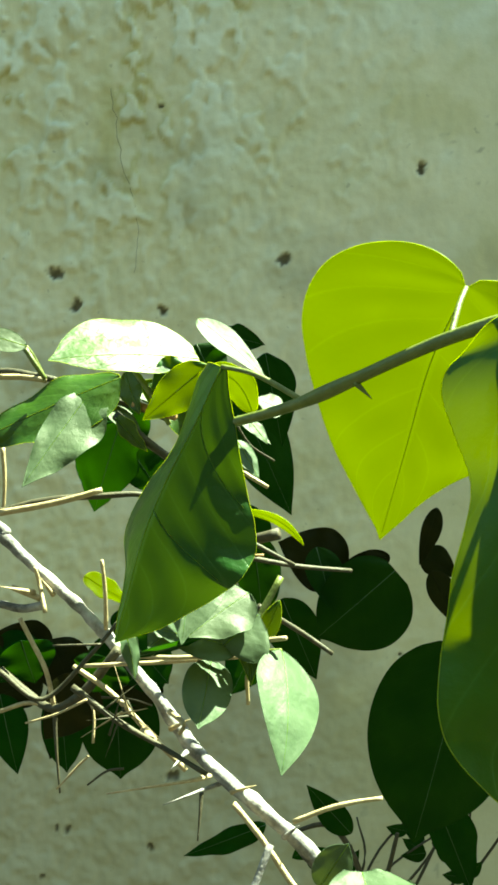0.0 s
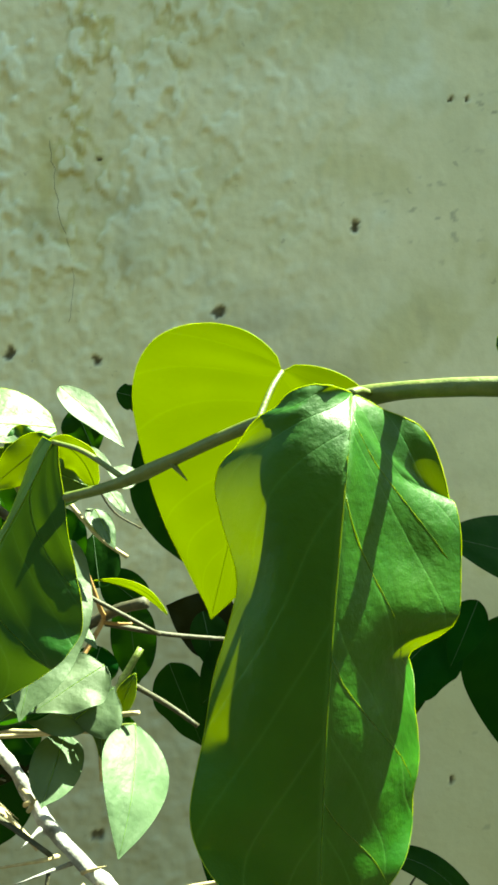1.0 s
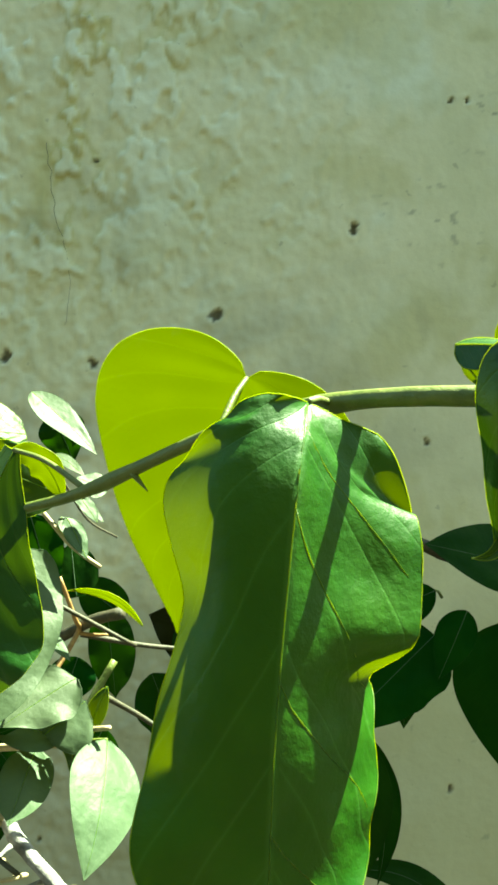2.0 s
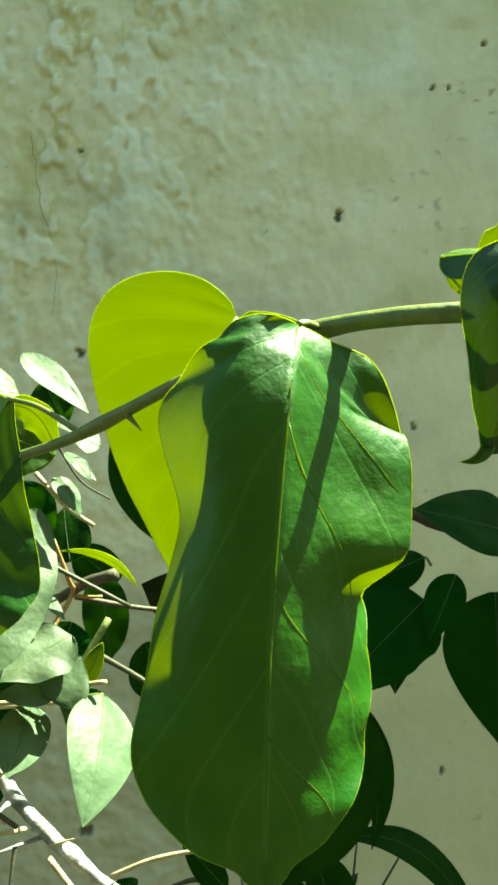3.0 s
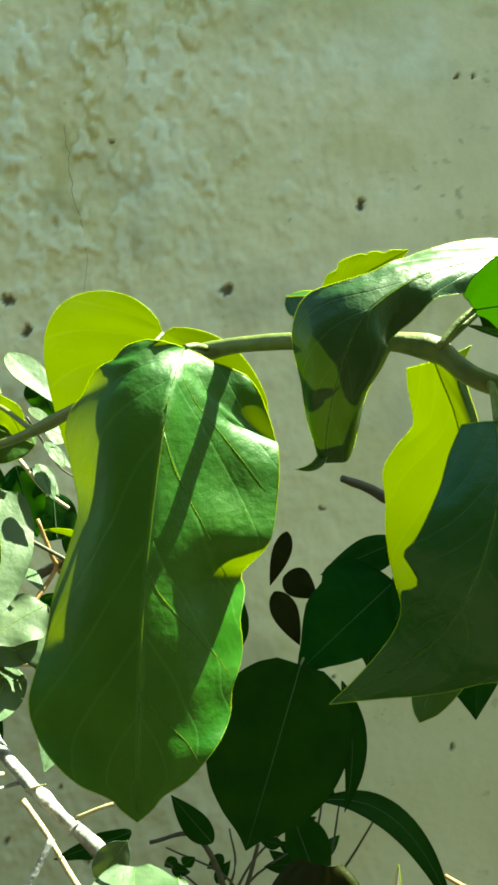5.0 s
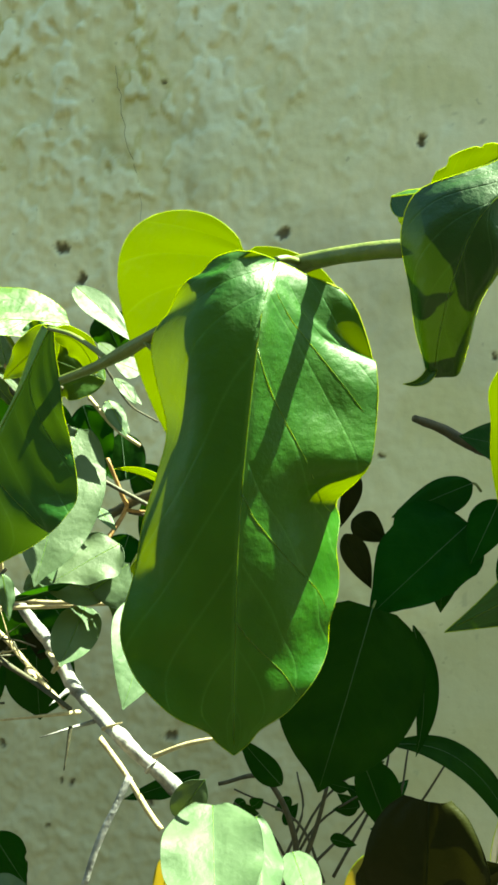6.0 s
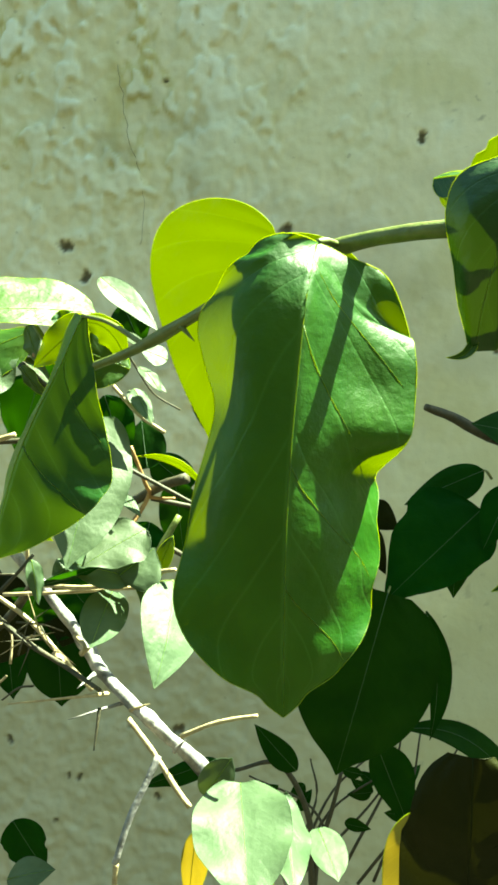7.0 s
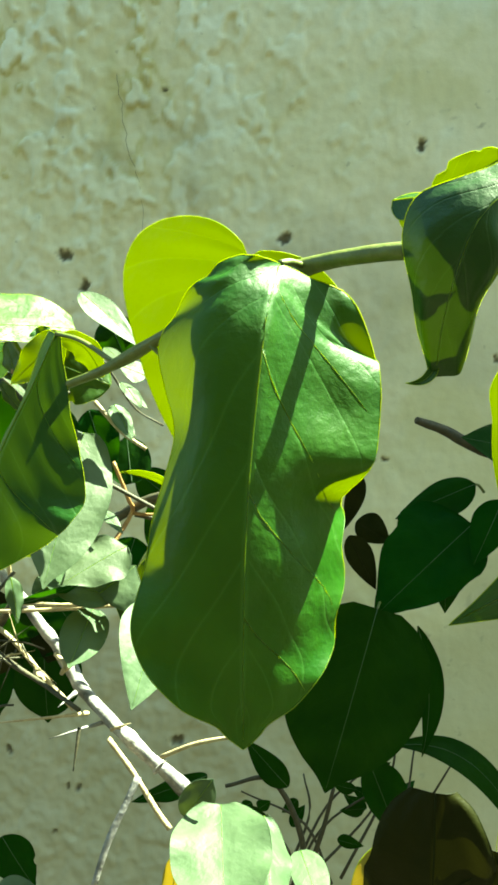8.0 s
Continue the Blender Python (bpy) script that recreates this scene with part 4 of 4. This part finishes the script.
leaf(back, (0.0770, 0.5600, 1.2040), (0.0770, 0.5600, 1.1570), (0.0190, 0.0210), shape="round", mat=LEAF_SHADED, seed=71)
leaf(back, (0.0490, 0.5600, 1.2020), (0.0500, 0.5600, 1.1610), (0.0110, 0.0100), shape="round", mat=LEAF_SHADED, seed=72)
leaf(back, (0.0180, 0.5600, 1.2020), (0.0250, 0.5600, 1.1610), (0.0110, 0.0110), mat=LEAF_SHADED, seed=73)
leaf(back, (0.0340, 0.5700, 1.2280), (0.0150, 0.5700, 1.2050), (0.0140, 0.0140), mat=LEAF_SHADED, seed=74)
leaf(back, (0.0220, 0.6200, 1.0620), (0.0420, 0.6200, 1.0290), (0.0160, 0.0130), mat=LEAF_SHADED, seed=75, bite=0.4)
leaf(back, (0.0570, 0.5200, 1.0820), (0.0860, 0.5100, 1.0930), (0.0090, 0.0090), face=(0, -0.7, 0.7), mat=LEAF_YOUNG, seed=76)
leaf(back, (0.3990, 0.6000, 1.0640), (0.4130, 0.6000, 1.1050), (0.0150, 0.0140), mat=LEAF_SHADED, seed=77)
leaf(back, (0.4510, 0.6200, 1.0510), (0.4200, 0.6200, 1.0660), (0.0090, 0.0090), mat=LEAF_SHADED, seed=78)
leaf(back, (0.1550, 0.5500, 1.2760), (0.1340, 0.5500, 1.2940), (0.0100, 0.0100), shape="round", mat=LEAF_SHADED, seed=79)
leaf(back, (0.2480, 0.6600, 1.2480), (0.2690, 0.6600, 1.2340), (0.0080, 0.0110), mat=LEAF_BROWN_SHADED, seed=80)
leaf(back, (0.2430, 0.6000, 1.2490), (0.2570, 0.6000, 1.2180), (0.0070, 0.0080), mat=LEAF_BROWN_SHADED, seed=81)
leaf(back, (0.2510, 0.6200, 1.2810), (0.2400, 0.6200, 1.2490), (0.0050, 0.0060), mat=LEAF_BROWN_SHADED, seed=82)
# thin dark stems and leaflets near the ground of the view
rng = random.Random(5)
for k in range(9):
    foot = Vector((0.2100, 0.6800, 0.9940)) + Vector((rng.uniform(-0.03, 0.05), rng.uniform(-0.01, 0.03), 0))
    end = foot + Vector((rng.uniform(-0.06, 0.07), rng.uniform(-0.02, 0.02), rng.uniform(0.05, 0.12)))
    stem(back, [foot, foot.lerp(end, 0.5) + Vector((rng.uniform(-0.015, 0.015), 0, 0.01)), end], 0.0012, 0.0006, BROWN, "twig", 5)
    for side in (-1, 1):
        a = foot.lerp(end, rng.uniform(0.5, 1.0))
        leaf(back, a, a + Vector((side * rng.uniform(0.008, 0.018), rng.uniform(-0.01, 0.01), rng.uniform(-0.012, 0.014))), (0.004, 0.005), mat=LEAF_SHADED, seed=90 + k * 2 + side, rows=10, cols=3, thick=0.0004)
# the tangle of thorns beside the woody branch
knot = Vector((0.0940, 0.4680, 1.2190))
for k in range(10):
    w = 2 * math.pi * k / 10 + rng.uniform(-0.2, 0.2)
    a = knot + Vector((rng.uniform(-0.006, 0.006), rng.uniform(-0.01, 0.01), rng.uniform(-0.006, 0.006)))
    thorn(branch, a, a + Vector((math.cos(w), rng.uniform(-0.5, 0.3), math.sin(w))) * rng.uniform(0.010, 0.022), 0.0005, BROWN if k % 3 else TWIG)
stem(branch, [(0.0750, 0.4750, 1.2310), (0.0940, 0.4680, 1.2190), (0.1110, 0.4620, 1.2110), (0.1300, 0.4500, 1.2040)], 0.0014, 0.0009, BROWN, "twig", 6)
stem(branch, [(0.0470, 0.4700, 1.2400), (0.0640, 0.4700, 1.2280), (0.0830, 0.4750, 1.2440), (0.0940, 0.4800, 1.2560)], 0.0011, 0.0008, BROWN, "twig", 6)
# small young leaflets behind the folded leaf
leaf(bush, (0.1410, 0.4750, 1.3530), (0.1530, 0.4690, 1.3440), (0.0030, 0.0030), face=(0.4, -0.65, 0.6), mat=LEAF_YOUNG, seed=120, rows=14, cols=4, thick=0.0005)
leaf(bush, (0.1460, 0.4800, 1.3380), (0.1590, 0.4740, 1.3260), (0.0030, 0.0030), face=(0.4, -0.65, 0.6), mat=LEAF_YOUNG, seed=121, rows=14, cols=4, thick=0.0005)
leaf(bush, (0.1400, 0.4850, 1.3280), (0.1520, 0.4790, 1.3140), (0.0040, 0.0040), face=(0.4, -0.65, 0.6), mat=LEAF_YOUNG, seed=122, rows=14, cols=4, thick=0.0005)
leaf(bush, (0.1310, 0.4800, 1.3520), (0.1400, 0.4740, 1.3390), (0.0020, 0.0020), face=(0.4, -0.65, 0.6), mat=LEAF_YOUNG, seed=123, rows=14, cols=4, thick=0.0005)
leaf(bush, (0.1330, 0.4900, 1.2810), (0.1430, 0.4840, 1.2710), (0.0030, 0.0030), face=(0.4, -0.65, 0.6), mat=LEAF_YOUNG, seed=124, rows=14, cols=4, thick=0.0005)
leaf(bush, (0.1050, 0.4750, 1.3530), (0.1160, 0.4690, 1.3410), (0.0041, 0.0041), face=(0.4, -0.65, 0.6), mat=LEAF_YOUNG, seed=125, rows=14, cols=4, thick=0.0005)
leaf(bush, (0.0940, 0.4800, 1.3440), (0.1080, 0.4740, 1.3310), (0.0050, 0.0050), face=(0.4, -0.65, 0.6), mat=LEAF_YOUNG, seed=126, rows=14, cols=4, thick=0.0005)
stem(bush, [(0.1330, 0.4850, 1.3300), (0.1450, 0.4800, 1.3170), (0.1570, 0.4750, 1.3090)], 0.0010, 0.0008, TWIG, "twig", 5)
stem(bush, [(0.1380, 0.4800, 1.3490), (0.1430, 0.4850, 1.3390), (0.1500, 0.4900, 1.3260), (0.1600, 0.5000, 1.3180)], 0.0006, 0.0004, BROWN, "twig", 5)
stem(bush, [(0.1420, 0.4700, 1.2480), (0.1520, 0.4650, 1.2500), (0.1620, 0.4600, 1.2520)], 0.0011, 0.0009, TWIG, "twig", 4)
stem(bush, [(0.0990, 0.4750, 1.2430), (0.1180, 0.4700, 1.2430), (0.1390, 0.4680, 1.2440)], 0.0010, 0.0009, TWIG, "twig", 4)
leaf(bush, (0.1000, 0.4650, 1.2450), (0.1330, 0.4550, 1.2560), (0.0032, 0.0041), face=(0, -0.6, -0.8), shape="lance", mat=LEAF_SHADED, seed=130)
# leaves behind the thorns, in the leaf colours darkened for shade
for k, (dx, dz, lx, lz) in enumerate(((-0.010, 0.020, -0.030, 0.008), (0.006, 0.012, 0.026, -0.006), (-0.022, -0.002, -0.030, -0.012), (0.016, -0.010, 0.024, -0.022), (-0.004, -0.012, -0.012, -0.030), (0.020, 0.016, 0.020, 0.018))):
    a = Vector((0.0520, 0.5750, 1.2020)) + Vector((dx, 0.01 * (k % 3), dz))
    leaf(back, a, a + Vector((lx, -0.004, lz)), (0.011, 0.012), mat=LEAF_SHADED if k % 2 else LEAF_BROWN_SHADED, seed=140 + k, wave=0.12, rows=18, cols=5)
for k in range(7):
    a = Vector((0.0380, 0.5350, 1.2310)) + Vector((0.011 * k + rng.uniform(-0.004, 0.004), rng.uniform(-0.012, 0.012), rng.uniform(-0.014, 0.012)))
    leaf(back, a, a + Vector((rng.uniform(-0.03, 0.03), rng.uniform(-0.008, 0.008), rng.uniform(-0.032, -0.006))), (0.013, 0.014), mat=LEAF_BROWN_SHADED if k % 2 else LEAF_SHADED, seed=150 + k, wave=0.12, rows=18, cols=5)
for k in range(6):
    a = Vector((0.0870, 0.4750, 1.2250)) + Vector((rng.uniform(-0.015, 0.012), rng.uniform(-0.01, 0.015), rng.uniform(-0.03, 0.025)))
    w = rng.uniform(0, 2 * math.pi)
    b = a + Vector((math.cos(w), rng.uniform(-0.3, 0.3), math.sin(w))) * rng.uniform(0.014, 0.030)
    stem(branch, [a, a.lerp(b, 0.5) + Vector((rng.uniform(-0.003, 0.003), 0, rng.uniform(-0.003, 0.003))), b], 0.0006, 0.0004, TWIG if k % 2 else BROWN, "twig", 4, sides=6)
# leaves inside the cluster, their shade put into the dark colour
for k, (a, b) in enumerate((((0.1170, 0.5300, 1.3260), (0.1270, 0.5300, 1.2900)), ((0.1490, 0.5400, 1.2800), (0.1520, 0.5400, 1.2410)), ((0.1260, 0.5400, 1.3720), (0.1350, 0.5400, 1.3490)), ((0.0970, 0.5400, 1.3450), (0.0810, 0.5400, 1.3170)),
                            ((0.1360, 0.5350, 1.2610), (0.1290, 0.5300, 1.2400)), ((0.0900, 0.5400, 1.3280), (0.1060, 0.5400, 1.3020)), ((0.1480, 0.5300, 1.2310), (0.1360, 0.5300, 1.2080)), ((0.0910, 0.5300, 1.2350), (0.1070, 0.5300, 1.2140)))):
    leaf(back, a, b, (0.010, 0.011), face=(0.1, -1, 0.15), mat=LEAF_SHADED, seed=170 + k, wave=0.1, rows=22, cols=6, shape="round" if k % 2 else "ovate")
# stubs along the woody branch
for k, (a, b) in enumerate((((0.0620, 0.5030, 1.2630), (0.0580, 0.4970, 1.2720)), ((0.0900, 0.4930, 1.2360), (0.0970, 0.4870, 1.2420)), ((0.1130, 0.4820, 1.2100), (0.1220, 0.4760, 1.2160)), ((0.1200, 0.4780, 1.2020), (0.1140, 0.4700, 1.1980)), ((0.1380, 0.4680, 1.1890), (0.1480, 0.4620, 1.1940)), ((0.1580, 0.4600, 1.1740), (0.1640, 0.4550, 1.1810)))):
    thorn(branch, a, b, 0.0012, WOOD if k % 2 else TWIG)
# dry twigs and thorns round the woody branch, stalks and leaf tips inside the cluster
stem(bush, [(0.1078, 0.4550, 1.3440), (0.1164, 0.4520, 1.3411), (0.1242, 0.4500, 1.3383)], 0.0016, 0.0013, ORANGE, "twig", 5, sides=7)
stem(bush, [(0.1092, 0.4520, 1.3567), (0.1142, 0.4500, 1.3491), (0.1181, 0.4500, 1.3423), (0.1214, 0.4520, 1.3359)], 0.0012, 0.0010, GREEN_STEM, "twig", 5, sides=7)
stem(bush, [(0.1001, 0.4600, 1.3402), (0.1098, 0.4580, 1.3313), (0.1202, 0.4580, 1.3229)], 0.0022, 0.0016, BROWN, "twig", 5, sides=7)
stem(bush, [(0.0491, 0.4750, 1.3028), (0.0629, 0.4750, 1.3046), (0.0767, 0.4750, 1.3070), (0.0905, 0.4750, 1.3104)], 0.0015, 0.0012, TWIG, "twig", 5, sides=7)
stem(bush, [(0.0639, 0.4700, 1.3675), (0.0674, 0.4700, 1.3614), (0.0707, 0.4720, 1.3554)], 0.0012, 0.0010, GREEN_STEM, "stalk", 5, sides=7)
stem(bush, [(0.0503, 0.4800, 1.3574), (0.0595, 0.4800, 1.3570), (0.0696, 0.4780, 1.3552)], 0.0013, 0.0012, TWIG, "twig", 5, sides=7)
stem(bush, [(0.0468, 0.4900, 1.3291), (0.0470, 0.4900, 1.3149), (0.0459, 0.4900, 1.3019)], 0.0010, 0.0008, TWIG, "twig", 5, sides=7)
stem(branch, [(0.0476, 0.5000, 1.2541), (0.0533, 0.4980, 1.2433), (0.0591, 0.4960, 1.2315), (0.0618, 0.4950, 1.2170)], 0.0010, 0.0011, TWIG, "thorn_twig", 5, sides=7)
stem(branch, [(0.0863, 0.4900, 1.2797), (0.0867, 0.4920, 1.2655), (0.0858, 0.4950, 1.2491)], 0.0008, 0.0010, TWIG, "thorn_twig", 5, sides=7)
stem(branch, [(0.0621, 0.4950, 1.2141), (0.0629, 0.4920, 1.1985), (0.0640, 0.4900, 1.1811)], 0.0010, 0.0004, BROWN, "thorn_twig", 5, sides=7)
stem(branch, [(0.0379, 0.5000, 1.2322), (0.0485, 0.5000, 1.2219), (0.0617, 0.4950, 1.2158), (0.0765, 0.4900, 1.2243), (0.0926, 0.4850, 1.2431)], 0.0017, 0.0022, BROWN, "twig", 5, sides=7)
stem(branch, [(0.0370, 0.5000, 1.2136), (0.0501, 0.4980, 1.2176), (0.0617, 0.4950, 1.2158)], 0.0010, 0.0009, TWIG, "twig", 5, sides=7)
stem(branch, [(0.0377, 0.5050, 1.2595), (0.0476, 0.5050, 1.2571), (0.0563, 0.5050, 1.2583)], 0.0018, 0.0020, WOOD, "twig", 5, sides=7)
stem(branch, [(0.0428, 0.5060, 1.2666), (0.0501, 0.5060, 1.2633), (0.0557, 0.5050, 1.2613)], 0.0012, 0.0014, TWIG, "twig", 5, sides=7)
stem(branch, [(0.0558, 0.4980, 1.2763), (0.0569, 0.5000, 1.2685), (0.0601, 0.4950, 1.2573)], 0.0008, 0.0010, TWIG, "thorn_twig", 5, sides=7)
stem(branch, [(0.0734, 0.4850, 1.2367), (0.0900, 0.4820, 1.2252), (0.1050, 0.4780, 1.2098), (0.1198, 0.4740, 1.1958)], 0.0011, 0.0012, TWIG, "twig", 5, sides=7)
stem(branch, [(0.1027, 0.4780, 1.2110), (0.1077, 0.4700, 1.2099)], 0.0020, 0.0016, TWIG, "stub", 5, sides=7)
stem(branch, [(0.1145, 0.4700, 1.2216), (0.1208, 0.4620, 1.2192), (0.1191, 0.4620, 1.2153)], 0.0012, 0.0009, TWIG, "thorn_twig", 5, sides=7)
stem(branch, [(0.1304, 0.4600, 1.1992), (0.1255, 0.4520, 1.2013), (0.1160, 0.4480, 1.2016), (0.0940, 0.4400, 1.2021)], 0.0011, 0.0003, TWIG, "thorn_twig", 5, sides=7)
stem(branch, [(0.1529, 0.4520, 1.1755), (0.1475, 0.4480, 1.1646), (0.1408, 0.4440, 1.1511), (0.1354, 0.4400, 1.1355)], 0.0015, 0.0014, WOOD, "twig", 5, sides=7)
stem(branch, [(0.1358, 0.4400, 1.1355), (0.1351, 0.4400, 1.1300), (0.1343, 0.4400, 1.1224)], 0.0012, 0.0010, TWIG, "twig", 5, sides=7)
stem(branch, [(0.1271, 0.4580, 1.1938), (0.1264, 0.4550, 1.1865), (0.1254, 0.4520, 1.1776)], 0.0009, 0.0003, BROWN, "thorn_twig", 5, sides=7)
stem(branch, [(0.1621, 0.4550, 1.1825), (0.1746, 0.4520, 1.1885), (0.1854, 0.4500, 1.1918), (0.1953, 0.4480, 1.1938)], 0.0010, 0.0008, TWIG, "stalk", 5, sides=7)
stem(branch, [(0.1392, 0.4580, 1.1890), (0.1499, 0.4550, 1.1759), (0.1595, 0.4520, 1.1617), (0.1655, 0.4500, 1.1544)], 0.0012, 0.0012, TWIG, "twig", 5, sides=7)
leaf(bush, (0.1287, 0.4520, 1.3580), (0.1158, 0.4480, 1.3490), (0.0070, 0.0090), face=(-0.4, -0.8, -0.35), mat=LEAF, wave=0.08, seed=200, rows=20, cols=6)
leaf(bush, (0.1052, 0.4560, 1.3560), (0.1106, 0.4520, 1.3399), (0.0060, 0.0060), face=(-0.5, -0.8, -0.3), mat=LEAF, wave=0.1, seed=201, rows=20, cols=6)
leaf(bush, (0.1004, 0.4580, 1.3391), (0.1125, 0.4550, 1.3259), (0.0040, 0.0050), face=(-0.4, -0.8, -0.35), mat=LEAF, wave=0.1, seed=202, rows=20, cols=6)
leaf(bush, (0.1643, 0.4500, 1.3394), (0.1535, 0.4480, 1.3442), (0.0060, 0.0060), face=(0.35, -0.65, 0.68), mat=LEAF_YOUNG, wave=0.05, seed=203, rows=20, cols=6)
leaf(bush, (0.1512, 0.4700, 1.3356), (0.1576, 0.4680, 1.3264), (0.0030, 0.0035), face=(0.4, -0.65, 0.65), mat=LEAF_YOUNG, wave=0.05, seed=204, rows=20, cols=6)
leaf(bush, (0.1456, 0.4700, 1.3286), (0.1538, 0.4650, 1.3131), (0.0045, 0.0045), face=(0.4, -0.65, 0.65), mat=LEAF_YOUNG, wave=0.05, seed=205, rows=20, cols=6)
leaf(bush, (0.1478, 0.4700, 1.2680), (0.1246, 0.4500, 1.2560), (0.0110, 0.0120), face=(0.35, -0.62, 0.68), mat=LEAF_YOUNG, wave=0.1, seed=206, rows=20, cols=6)
leaf(bush, (0.1159, 0.4700, 1.2533), (0.1085, 0.4600, 1.2495), (0.0060, 0.0060), face=(0.35, -0.62, 0.68), mat=LEAF_YOUNG, wave=0.1, seed=207, rows=20, cols=6)
leaf(bush, (0.1001, 0.4600, 1.2575), (0.1040, 0.4550, 1.2391), (0.0035, 0.0040), face=(0.4, -0.62, 0.65), mat=LEAF_YOUNG, wave=0.1, seed=208, rows=20, cols=6)
leaf(bush, (0.1470, 0.4700, 1.2590), (0.1478, 0.4600, 1.2339), (0.0050, 0.0060), face=(-0.3, -0.85, -0.3), mat=LEAF, wave=0.12, seed=209, rows=20, cols=6)
leaf(bush, (0.0766, 0.5000, 1.2715), (0.0968, 0.5000, 1.2585), (0.0060, 0.0070), face=(-0.4, -0.8, -0.3), mat=LEAF, wave=0.1, seed=210, rows=20, cols=6)
